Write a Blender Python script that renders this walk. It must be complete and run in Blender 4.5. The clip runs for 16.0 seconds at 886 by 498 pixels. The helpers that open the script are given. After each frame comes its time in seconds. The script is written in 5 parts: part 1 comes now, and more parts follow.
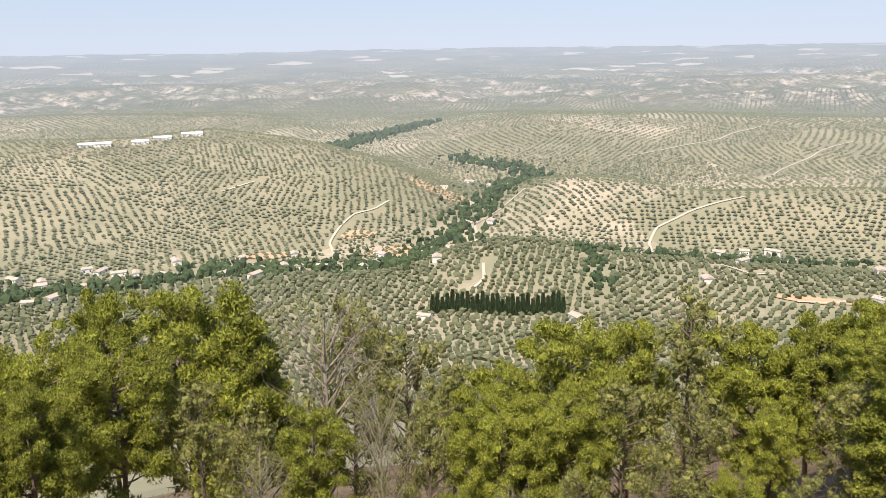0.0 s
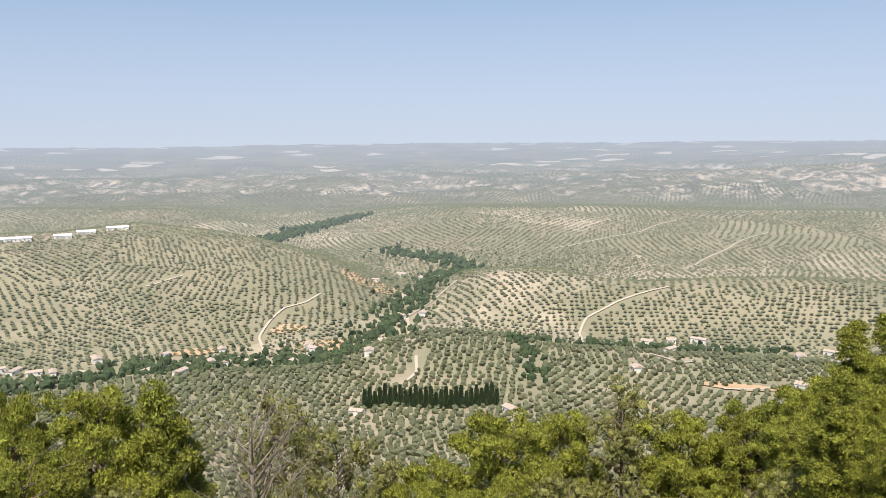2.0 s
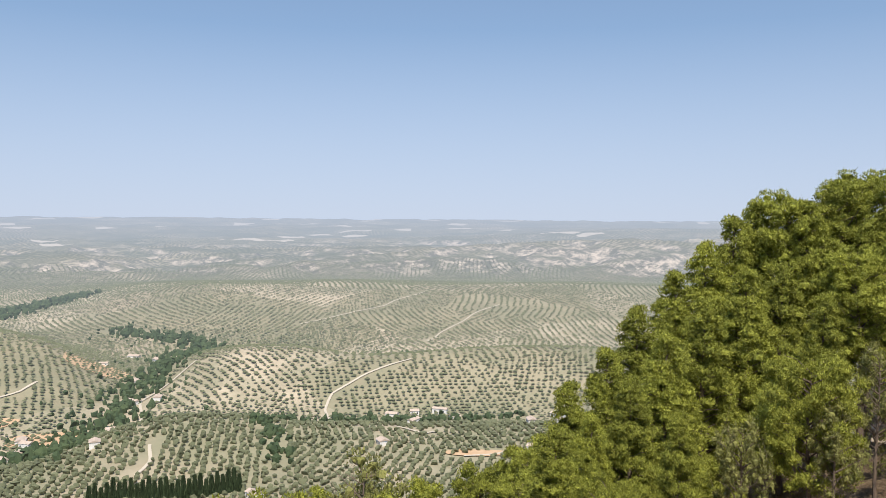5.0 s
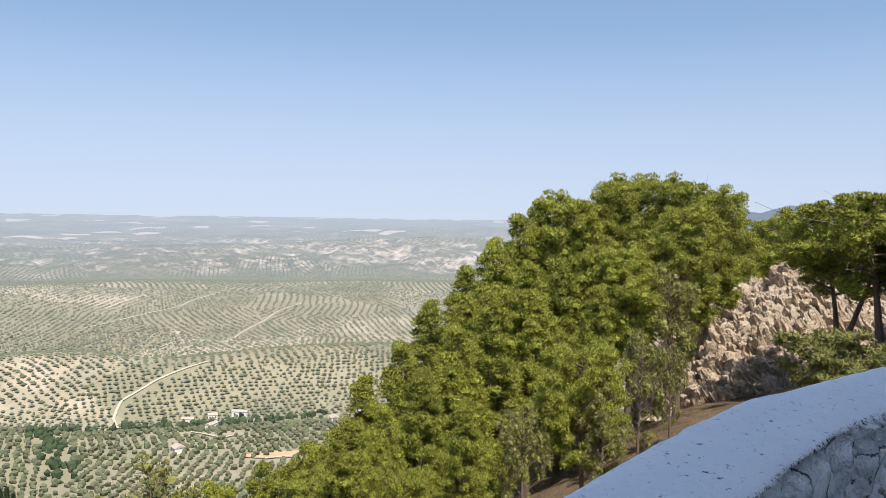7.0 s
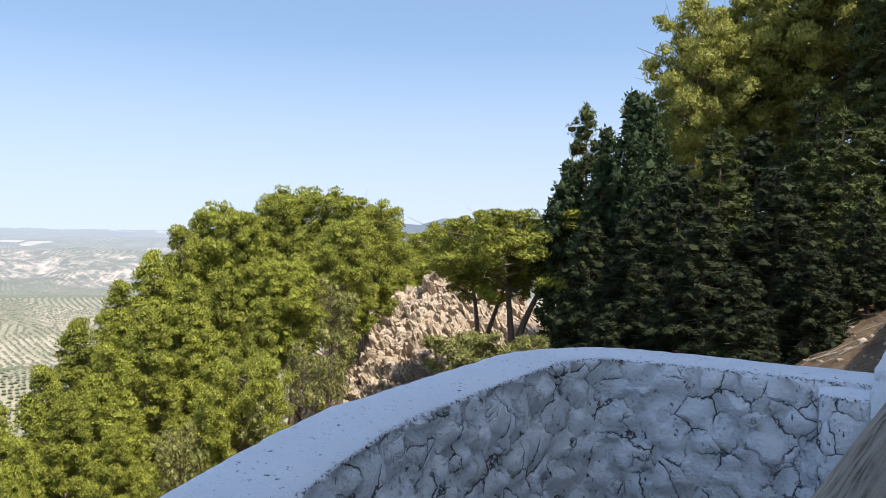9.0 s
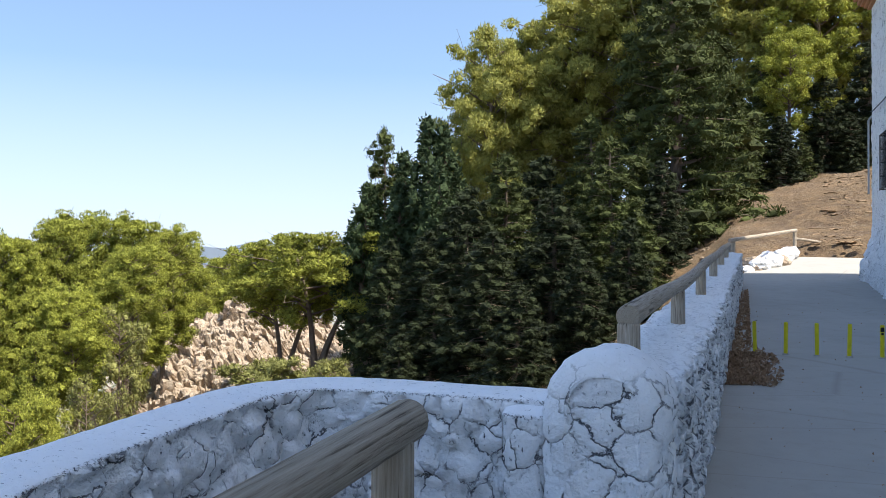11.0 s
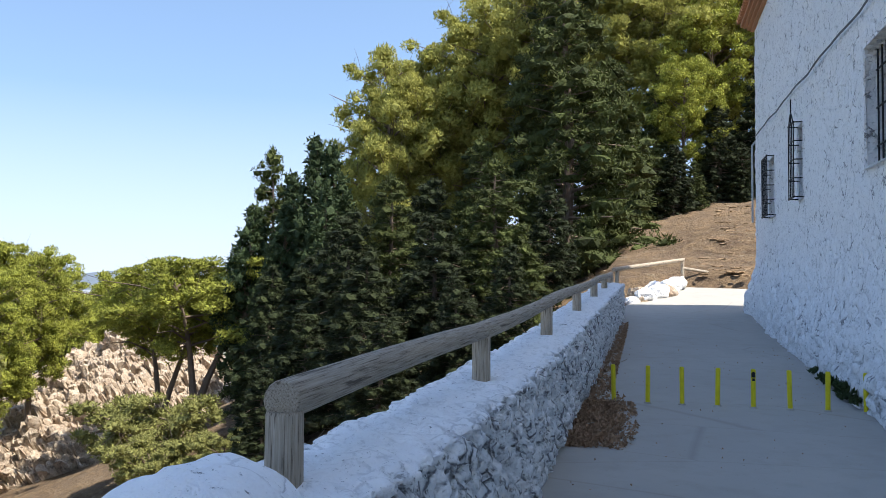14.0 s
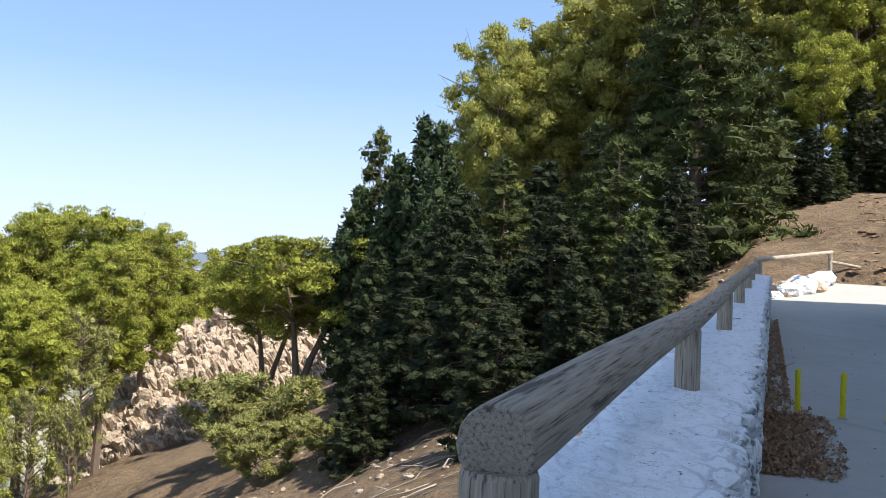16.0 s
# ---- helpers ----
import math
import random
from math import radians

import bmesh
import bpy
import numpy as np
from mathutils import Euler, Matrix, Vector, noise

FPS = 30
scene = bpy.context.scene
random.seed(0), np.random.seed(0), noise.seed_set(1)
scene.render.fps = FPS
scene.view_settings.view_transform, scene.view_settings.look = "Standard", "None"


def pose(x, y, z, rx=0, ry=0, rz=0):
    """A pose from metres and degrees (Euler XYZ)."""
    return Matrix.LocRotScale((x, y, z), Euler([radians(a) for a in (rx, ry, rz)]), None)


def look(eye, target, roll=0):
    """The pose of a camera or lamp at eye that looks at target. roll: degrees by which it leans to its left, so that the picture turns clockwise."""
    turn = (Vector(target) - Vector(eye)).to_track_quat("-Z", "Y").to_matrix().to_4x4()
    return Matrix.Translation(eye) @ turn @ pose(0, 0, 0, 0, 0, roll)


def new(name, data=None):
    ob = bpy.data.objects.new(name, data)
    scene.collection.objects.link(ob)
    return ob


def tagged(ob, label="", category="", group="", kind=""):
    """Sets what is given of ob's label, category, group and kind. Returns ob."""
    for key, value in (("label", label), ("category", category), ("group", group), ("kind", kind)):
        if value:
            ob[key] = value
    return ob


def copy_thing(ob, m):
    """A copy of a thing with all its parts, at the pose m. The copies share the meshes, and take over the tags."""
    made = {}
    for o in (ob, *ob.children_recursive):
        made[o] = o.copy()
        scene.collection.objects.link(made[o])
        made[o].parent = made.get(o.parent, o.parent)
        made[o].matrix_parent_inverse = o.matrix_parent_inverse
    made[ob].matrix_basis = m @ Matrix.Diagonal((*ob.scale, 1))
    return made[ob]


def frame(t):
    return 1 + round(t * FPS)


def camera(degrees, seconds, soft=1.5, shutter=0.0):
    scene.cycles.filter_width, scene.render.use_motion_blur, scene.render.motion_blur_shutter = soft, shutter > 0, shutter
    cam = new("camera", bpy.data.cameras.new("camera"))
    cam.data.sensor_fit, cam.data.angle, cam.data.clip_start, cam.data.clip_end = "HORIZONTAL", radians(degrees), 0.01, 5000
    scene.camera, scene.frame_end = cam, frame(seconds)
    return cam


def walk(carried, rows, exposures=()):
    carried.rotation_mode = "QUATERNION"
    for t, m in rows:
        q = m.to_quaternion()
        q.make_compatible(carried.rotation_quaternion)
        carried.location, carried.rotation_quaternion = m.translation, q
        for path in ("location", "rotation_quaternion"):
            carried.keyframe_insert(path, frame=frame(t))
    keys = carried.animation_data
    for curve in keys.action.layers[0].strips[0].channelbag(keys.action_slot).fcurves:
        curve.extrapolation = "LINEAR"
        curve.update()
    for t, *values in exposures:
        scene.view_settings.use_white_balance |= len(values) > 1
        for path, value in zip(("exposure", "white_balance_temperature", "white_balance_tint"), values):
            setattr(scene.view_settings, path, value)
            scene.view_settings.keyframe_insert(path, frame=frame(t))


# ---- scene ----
cam = camera(57.25, 16.0, soft=0.65)
PATH = [
    (0, look((-1.198, -0.387, -0.009), (-10.871, -1.085, -2.449), -0.88)),
    (0.5, look((-1.196, -0.381, -0.005), (-10.915, -0.850, -2.312), -0.71)),
    (1, look((-1.190, -0.369, 0.009), (-10.957, -0.612, -2.121), -0.63)),
    (1.5, look((-1.178, -0.358, 0.021), (-11.029, -0.403, -1.699), -0.53)),
    (2, look((-1.161, -0.351, 0.032), (-11.070, -0.208, -1.303), -0.54)),
    (2.5, look((-1.140, -0.349, 0.039), (-11.075, 0.187, -0.959), -0.57)),
    (3, look((-1.113, -0.341, 0.045), (-11.011, 0.879, -0.691), -0.62)),
    (3.5, look((-1.084, -0.331, 0.043), (-10.843, 1.764, -0.571), -0.42)),
    (4, look((-1.047, -0.314, 0.044), (-10.656, 2.399, -0.504), -0.22)),
    (4.2, look((-1.030, -0.301, 0.035), (-10.624, 2.476, -0.468), 0.34)),
    (6.3, look((-0.497, 0.025, -0.107), (-9.383, 4.592, -0.524), 0.12)),
    (6.5, look((-0.498, 0.014, -0.104), (-9.252, 4.829, -0.534), 0.66)),
    (7, look((-0.430, 0.014, -0.091), (-8.845, 5.401, -0.504), 0.85)),
    (7.5, look((-0.298, 0.004, -0.064), (-7.844, 6.554, -0.465), 1.73)),
    (8, look((-0.200, 0.010, -0.039), (-7.333, 7.010, -0.396), 1.68)),
    (8.5, look((-0.105, 0.037, -0.020), (-6.799, 7.461, -0.291), 1.56)),
    (9, look((0.000, -0.000, 0.000), (-5.640, 8.255, -0.206), 1.25)),
    (9.5, look((0.072, -0.023, 0.023), (-4.918, 8.642, -0.155), 0.63)),
    (10, look((0.202, 0.008, 0.052), (-4.421, 8.874, -0.036), -0.19)),
    (10.2, look((0.270, 0.041, 0.048), (-4.172, 9.000, -0.028), -0.10)),
    (12.3, look((0.821, 0.813, 0.123), (-1.941, 10.417, 0.500), -0.13)),
    (12.5, look((0.854, 0.950, 0.127), (-1.928, 10.547, 0.525), -0.08)),
    (13, look((0.917, 1.354, 0.124), (-1.664, 11.008, 0.505), -0.24)),
    (13.5, look((1.005, 1.830, 0.103), (-1.615, 11.476, 0.383), 0.60)),
    (14, look((1.062, 2.274, 0.125), (-1.564, 11.914, 0.544), 0.52)),
    (14.5, look((1.018, 2.738, 0.133), (-2.137, 12.218, 0.560), 0.95)),
    (15, look((0.776, 3.100, 0.110), (-2.938, 12.354, 0.862), 2.66)),
    (15.3, look((0.604, 3.233, 0.097), (-3.015, 12.525, 0.847), 3.19)),
    (15.5, look((0.492, 3.312, 0.081), (-3.087, 12.633, 0.634), 2.39)),
    (16, look((0.251, 3.512, 0.005), (-3.535, 12.764, 0.255), 2.40)),
]
walk(cam, PATH, [(0, 0.28, 6900, 11), (2, 0.1, 6750, 10), (3.5, 0.03, 6600, 10), (7, 0.2, 6550, 10), (8.5, 0.4, 6500, 10), (10, 0.68, 6500, 10), (12.5, 0.78, 6400, 10), (16, 0.75, 6400, 10)])

# ---- light ----
SUN_AZ, SUN_EL = 102.0, 59.0          # degrees clockwise from +y, above the horizon
world = bpy.data.worlds.new("sky")
scene.world = world
world.use_nodes = True
sky = world.node_tree.nodes.new("ShaderNodeTexSky")
sky.sky_type, sky.sun_disc = "NISHITA", False
sky.sun_elevation, sky.sun_rotation = radians(SUN_EL), radians(SUN_AZ)
sky.air_density, sky.dust_density, sky.ozone_density = 1.1, 0.7, 1.2
wt = world.node_tree
co = wt.nodes.new("ShaderNodeTexCoord")
lift = wt.nodes.new("ShaderNodeSeparateXYZ")
wt.links.new(co.outputs["Generated"], lift.inputs[0])
above = wt.nodes.new("ShaderNodeMath")          # the sky's lower rim is read a little higher up, clear of the brown band
above.operation = "MULTIPLY_ADD"
above.inputs[1].default_value, above.inputs[2].default_value = 0.86, 0.14
low = wt.nodes.new("ShaderNodeMath")
low.operation = "MAXIMUM"
low.inputs[1].default_value = 0.0
wt.links.new(lift.outputs[2], low.inputs[0])
wt.links.new(low.outputs[0], above.inputs[0])
join = wt.nodes.new("ShaderNodeCombineXYZ")
wt.links.new(lift.outputs[0], join.inputs[0])
wt.links.new(lift.outputs[1], join.inputs[1])
wt.links.new(above.outputs[0], join.inputs[2])
wt.links.new(join.outputs[0], sky.inputs[0])
fade = wt.nodes.new("ShaderNodeMapRange")        # summer haze along the horizon
fade.inputs["From Min"].default_value, fade.inputs["From Max"].default_value = 0.0, 0.22
fade.inputs["To Min"].default_value, fade.inputs["To Max"].default_value = 0.7, 0.0
wt.links.new(low.outputs[0], fade.inputs[0])
rim = wt.nodes.new("ShaderNodeMix")
rim.data_type = "RGBA"
wt.links.new(fade.outputs[0], rim.inputs[0])
wt.links.new(sky.outputs[0], rim.inputs[6])
rim.inputs[7].default_value = (3.75, 3.95, 4.85, 1)
wt.links.new(rim.outputs[2], wt.nodes["Background"].inputs[0])
wt.nodes["Background"].inputs[1].default_value = 0.15
sun = new("sun", bpy.data.lights.new("sun", "SUN"))
sun.data.energy, sun.data.angle, sun.data.color = 5.0, radians(0.53), (1.0, 0.94, 0.84)
_a, _e = radians(SUN_AZ), radians(SUN_EL)
sun.matrix_world = look((math.sin(_a) * math.cos(_e) * 90, math.cos(_a) * math.cos(_e) * 90, math.sin(_e) * 90), (0, 0, 0))


# ---- materials ----
class Mat:
    """A small builder for node materials."""

    def __init__(self, name, rough=0.8, metal=0.0):
        self.m = bpy.data.materials.new(name)
        self.m.use_nodes = True
        self.t = self.m.node_tree
        self.p = self.t.nodes["Principled BSDF"]
        self.p.inputs["Roughness"].default_value = rough
        self.p.inputs["Metallic"].default_value = metal
        self.p.inputs["Specular IOR Level"].default_value = 0.3
        self.co = self.node("ShaderNodeNewGeometry").outputs["Position"]

    def node(self, kind, **props):
        n = self.t.nodes.new(kind)
        if "operation" in props:
            n.operation = props["operation"]
        if "feature" in props:
            n.feature = props["feature"]
        if "data_type" in props:
            n.data_type, n.blend_type = props["data_type"], props["blend_type"]
        if "attribute_name" in props:
            n.attribute_name = props["attribute_name"]
        return n

    def put(self, value, socket):
        if isinstance(value, bpy.types.NodeSocket):
            self.t.links.new(value, socket)
        elif isinstance(value, tuple) and len(value) == 3 and socket.type == "RGBA":
            socket.default_value = (*value, 1)
        else:
            socket.default_value = value

    def noise(self, scale, detail=4, rough=0.55, co=None):
        n = self.node("ShaderNodeTexNoise")
        n.inputs["Scale"].default_value, n.inputs["Detail"].default_value, n.inputs["Roughness"].default_value = scale, detail, rough
        self.put(co or self.co, n.inputs["Vector"])
        return n.outputs["Fac"]

    def cells(self, scale, feature="F1", out="Distance", co=None, rand=1.0):
        n = self.node("ShaderNodeTexVoronoi", feature=feature)
        n.inputs["Scale"].default_value, n.inputs["Randomness"].default_value = scale, rand
        self.put(co or self.co, n.inputs["Vector"])
        return n.outputs[out]

    def ramp(self, fac, stops):
        n = self.node("ShaderNodeValToRGB")
        el = n.color_ramp.elements
        while len(el) < len(stops):
            el.new(0.5)
        for e, (at, c) in zip(el, stops):
            e.position, e.color = at, (c, c, c, 1) if isinstance(c, (int, float)) else (*c, 1)
        self.put(fac, n.inputs[0])
        return n.outputs[0]

    def mix(self, fac, a, b, how="MIX"):
        n = self.node("ShaderNodeMix", data_type="RGBA", blend_type=how)
        for v, s in ((fac, n.inputs[0]), (a, n.inputs[6]), (b, n.inputs[7])):
            self.put(v, s)
        return n.outputs[2]

    def math(self, how, a, b=0.0, c=0.0):
        n = self.node("ShaderNodeMath", operation=how)
        for v, s in zip((a, b, c), n.inputs):
            self.put(v, s)
        return n.outputs[0]

    def stretch(self, x, y, z, co=None):
        n = self.node("ShaderNodeMapping")
        n.inputs["Scale"].default_value = (x, y, z)
        self.put(co or self.co, n.inputs["Vector"])
        return n.outputs[0]

    def object_co(self):
        return self.node("ShaderNodeTexCoord").outputs["Object"]

    def attr(self, name):
        return self.node("ShaderNodeAttribute", attribute_name=name).outputs["Fac"]

    def rand(self):
        return self.node("ShaderNodeObjectInfo").outputs["Random"]

    def island(self):
        return self.node("ShaderNodeNewGeometry").outputs["Random Per Island"]

    def done(self, colour, bump=None, strength=0.3, depth=0.02, rough=None):
        self.put(colour, self.p.inputs["Base Color"])
        if bump is not None:
            b = self.node("ShaderNodeBump")
            b.inputs["Strength"].default_value, b.inputs["Distance"].default_value = strength, depth
            self.put(bump, b.inputs["Height"])
            self.put(b.outputs[0], self.p.inputs["Normal"])
        if rough is not None:
            self.put(rough, self.p.inputs["Roughness"])
        return self.m


def add_haze_glow(b, reach=3500.0, surface=None):
    """Haze put into a far material: a glow that grows with distance from the viewpoint."""
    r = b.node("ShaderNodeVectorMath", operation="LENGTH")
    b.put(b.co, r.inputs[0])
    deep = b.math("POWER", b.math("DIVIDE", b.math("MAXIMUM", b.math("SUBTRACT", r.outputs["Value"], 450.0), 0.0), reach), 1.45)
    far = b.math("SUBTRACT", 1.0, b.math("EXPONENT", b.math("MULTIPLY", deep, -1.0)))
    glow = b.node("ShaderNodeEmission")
    b.put(HAZE_COLOUR, glow.inputs[0])
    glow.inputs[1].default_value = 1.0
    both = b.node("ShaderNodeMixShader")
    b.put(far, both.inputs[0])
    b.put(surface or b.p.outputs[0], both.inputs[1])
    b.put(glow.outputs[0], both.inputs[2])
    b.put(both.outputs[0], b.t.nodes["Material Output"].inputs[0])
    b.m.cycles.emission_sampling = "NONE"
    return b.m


# colour of the haze that far materials give off
HAZE_COLOUR = (0.49, 0.565, 0.71)


def m_whitewash(name, dirt=0.9, crack=3.6, thin=0.022, gate=0.5, pits=0.0):
    """Old limewash over rubble: dark hair cracks in the joints, lichen specks, greyer patches."""
    b = Mat(name, 0.9)
    joint, cap = b.attr("joint"), b.attr("cap")
    wob = b.node("ShaderNodeVectorMath", operation="ADD")
    nz = b.node("ShaderNodeTexNoise")
    nz.inputs["Scale"].default_value, nz.inputs["Detail"].default_value, nz.inputs["Roughness"].default_value = 5.5, 5.0, 0.65
    b.put(b.co, nz.inputs["Vector"])
    sc = b.node("ShaderNodeVectorMath", operation="SCALE")
    sc.inputs["Scale"].default_value = 0.9 / crack
    b.put(nz.outputs["Color"], sc.inputs[0])
    b.put(b.co, wob.inputs[0])
    b.put(sc.outputs[0], wob.inputs[1])
    near_edge = b.cells(crack, "DISTANCE_TO_EDGE", co=wob.outputs[0])
    line = b.ramp(near_edge, [(0.0, 1.0), (thin * 0.6, 0.8), (thin * 1.5, 0.0)])
    groove = b.ramp(near_edge, [(0.0, 0.0), (0.16, 1.0)])
    wall = b.math("SUBTRACT", 1.0, cap)
    fine, mid, small = b.noise(46, 5, 0.7), b.noise(11, 5, 0.65), b.noise(75, 4, 0.75)
    base = b.mix(b.noise(1.8, 4), (0.88, 0.885, 0.89), (0.95, 0.95, 0.95))
    base = b.mix(b.math("MULTIPLY", b.ramp(mid, [(0.5, 0.0), (0.72, 1.0)]), 0.08), base, (0.66, 0.665, 0.67))
    patch = b.ramp(b.noise(2.3, 5, 0.7), [(0.46, 0.0), (0.62, 1.0)])
    speck = b.math("MAXIMUM", b.math("MULTIPLY", b.ramp(small, [(0.30, 1.0), (0.36, 0.0)]), patch), b.math("MULTIPLY", b.ramp(small, [(0.40, 1.0), (0.47, 0.0)]), b.ramp(joint, [(0.45, 0.0), (0.8, 1.0)])))
    open_ = b.ramp(b.noise(4.2, 4, 0.65), [(gate - 0.05, 0.0), (gate + 0.06, 1.0)])
    fleck = b.math("MULTIPLY", b.ramp(b.noise(34, 5, 0.7, b.stretch(1, 1, 0.6)), [(0.33, 1.0), (0.385, 0.0)]), b.ramp(b.noise(3.1, 4, 0.6), [(0.40, 0.25), (0.58, 1.0)]))
    dark = b.math("MAXIMUM", b.math("MAXIMUM", b.math("MULTIPLY", b.math("MULTIPLY", line, open_), wall), speck), fleck)
    if pits:
        hole = b.math("MULTIPLY", b.ramp(b.noise(17, 6, 0.72, b.stretch(1, 0.7, 1.5)), [(0.36, 1.0), (0.45, 0.0)]), b.ramp(mid, [(0.40, 0.25), (0.55, 1.0)]))
        dark = b.math("MAXIMUM", dark, b.math("MULTIPLY", b.math("MULTIPLY", hole, pits), b.math("SUBTRACT", 1.0, b.math("MULTIPLY", cap, 0.8))))
    col = b.mix(b.math("MINIMUM", b.math("MULTIPLY", dark, dirt), 0.95), base, (0.05, 0.055, 0.07))
    relief = b.math("ADD", b.math("ADD", b.math("MULTIPLY", fine, 0.4), b.math("MULTIPLY", mid, 2.2)), b.math("MULTIPLY", b.math("SUBTRACT", b.math("MULTIPLY", groove, 0.8), dark), wall))
    return b.done(col, relief, 0.8, 0.022)


def m_concrete():
    b = Mat("worn_concrete", 0.9)
    broad, fine = b.noise(0.7, 5, 0.6), b.noise(30, 6, 0.7)
    c = b.mix(broad, (0.32, 0.305, 0.275), (0.45, 0.43, 0.39))
    c = b.mix(b.math("MULTIPLY", b.ramp(b.noise(4.0, 5), [(0.5, 0.0), (0.75, 1.0)]), 0.5), c, (0.33, 0.31, 0.27))
    c = b.mix(b.math("MULTIPLY", b.ramp(fine, [(0.28, 1.0), (0.36, 0.0)]), 0.7), c, (0.14, 0.12, 0.1))
    crack = b.ramp(b.cells(0.55, "DISTANCE_TO_EDGE", co=b.stretch(0.5, 1.6, 1)), [(0.0, 1.0), (0.008, 0.0)])
    c = b.mix(b.math("MULTIPLY", crack, 0.25), c, (0.16, 0.14, 0.12))
    return b.done(c, b.math("ADD", fine, broad), 0.25, 0.01)


def m_log(name="weathered_log"):
    b = Mat(name, 0.8)
    co = b.object_co()
    grain = b.noise(20, 6, 0.7, b.stretch(7, 7, 0.22, co))
    c = b.ramp(grain, [(0.36, (0.10, 0.08, 0.06)), (0.45, (0.40, 0.34, 0.265)), (0.66, (0.60, 0.53, 0.43))])
    c = b.mix(b.ramp(b.noise(3, 4, 0.6, b.stretch(8, 8, 0.5, co)), [(0.62, 0.0), (0.68, 0.85)]), c, (0.05, 0.04, 0.03))
    c = b.mix(b.math("MULTIPLY", b.noise(1.7, 3), 0.35), c, (0.28, 0.20, 0.12))
    return b.done(c, grain, 0.9, 0.014)


def m_soil():
    b = Mat("dry_slope_soil", 0.95)
    big, mid, fine = b.noise(0.13, 5, 0.65), b.noise(1.3, 6, 0.7), b.noise(13, 6, 0.75)
    c = b.mix(b.ramp(big, [(0.4, 0.0), (0.62, 1.0)]), (0.13, 0.085, 0.05), (0.27, 0.19, 0.12))
    c = b.mix(b.ramp(mid, [(0.42, 0.0), (0.66, 0.9)]), c, (0.31, 0.21, 0.115))
    c = b.mix(b.ramp(b.noise(3.2, 5, 0.7), [(0.55, 0.0), (0.7, 0.7)]), c, (0.36, 0.30, 0.21))
    c = b.mix(b.ramp(fine, [(0.36, 0.85), (0.5, 0.0)]), c, (0.07, 0.048, 0.03))
    return b.done(c, b.math("ADD", b.math("MULTIPLY", mid, 4.0), fine), 1.0, 0.12)


def m_rock(name="pale_limestone", tint=(0.50, 0.41, 0.31)):
    b = Mat(name, 0.92)
    mid, fine = b.noise(0.9, 6, 0.65), b.noise(6, 6, 0.7)
    c = b.mix(mid, (0.40, 0.29, 0.20), tint)
    c = b.mix(b.ramp(b.noise(2.4, 5), [(0.45, 0.0), (0.6, 0.8)]), c, (0.58, 0.48, 0.37))
    c = b.mix(b.ramp(fine, [(0.34, 0.9), (0.48, 0.0)]), c, (0.10, 0.085, 0.07))
    return b.done(c, b.math("ADD", b.math("MULTIPLY", mid, 2.0), fine), 0.9, 0.15)


def m_leaf(name, dark, light, trans=0.15, aer=False, grain=16.0):
    """Foliage: tone varies from clump to clump and within it, with a fine needle grain."""
    b = Mat(name, 0.8)
    fine = b.noise(grain, 4, 0.7)
    fac = b.math("ADD", b.math("MULTIPLY", b.island(), 0.5), b.math("ADD", b.math("MULTIPLY", b.noise(0.5, 3), 0.45), b.math("MULTIPLY", b.math("SUBTRACT", fine, 0.5), 1.1)))
    c = b.mix(fac, dark, light)
    c = b.mix(b.math("MULTIPLY", b.rand(), 0.3), c, tuple(v * 0.8 for v in dark))
    bump = b.node("ShaderNodeBump")
    bump.inputs["Strength"].default_value, bump.inputs["Distance"].default_value = 0.9, 0.9 / grain
    b.put(fine, bump.inputs["Height"])
    b.put(bump.outputs[0], b.p.inputs["Normal"])
    b.put(c, b.p.inputs["Base Color"])
    tr = b.node("ShaderNodeBsdfTranslucent")
    b.put(c, tr.inputs[0])
    mx = b.node("ShaderNodeMixShader")
    mx.inputs[0].default_value = trans
    b.put(b.p.outputs[0], mx.inputs[1])
    b.put(tr.outputs[0], mx.inputs[2])
    b.put(mx.outputs[0], b.t.nodes["Material Output"].inputs[0])
    return add_haze_glow(b, surface=mx.outputs[0]) if aer else b.m


def m_bark(name, a, c):
    b = Mat(name, 0.95)
    n = b.noise(7, 5, 0.65, b.stretch(3, 3, 0.6, b.object_co()))
    return b.done(b.mix(n, a, c), n, 0.8, 0.03)


def m_plain(name, colour, rough=0.6, metal=0.0, wear=0.25):
    b = Mat(name, rough, metal)
    n = b.noise(24, 5, 0.65)
    dark = tuple(v * 0.55 for v in colour)
    return b.done(b.mix(b.math("MULTIPLY", b.ramp(n, [(0.45, 0.0), (0.7, 1.0)]), wear), colour, dark), n, 0.15, 0.004)


def xyz_near(b, flat):
    """Distance from the viewpoint on the map."""
    n = b.node("ShaderNodeVectorMath", operation="LENGTH")
    b.put(flat, n.inputs[0])
    return n.outputs["Value"]


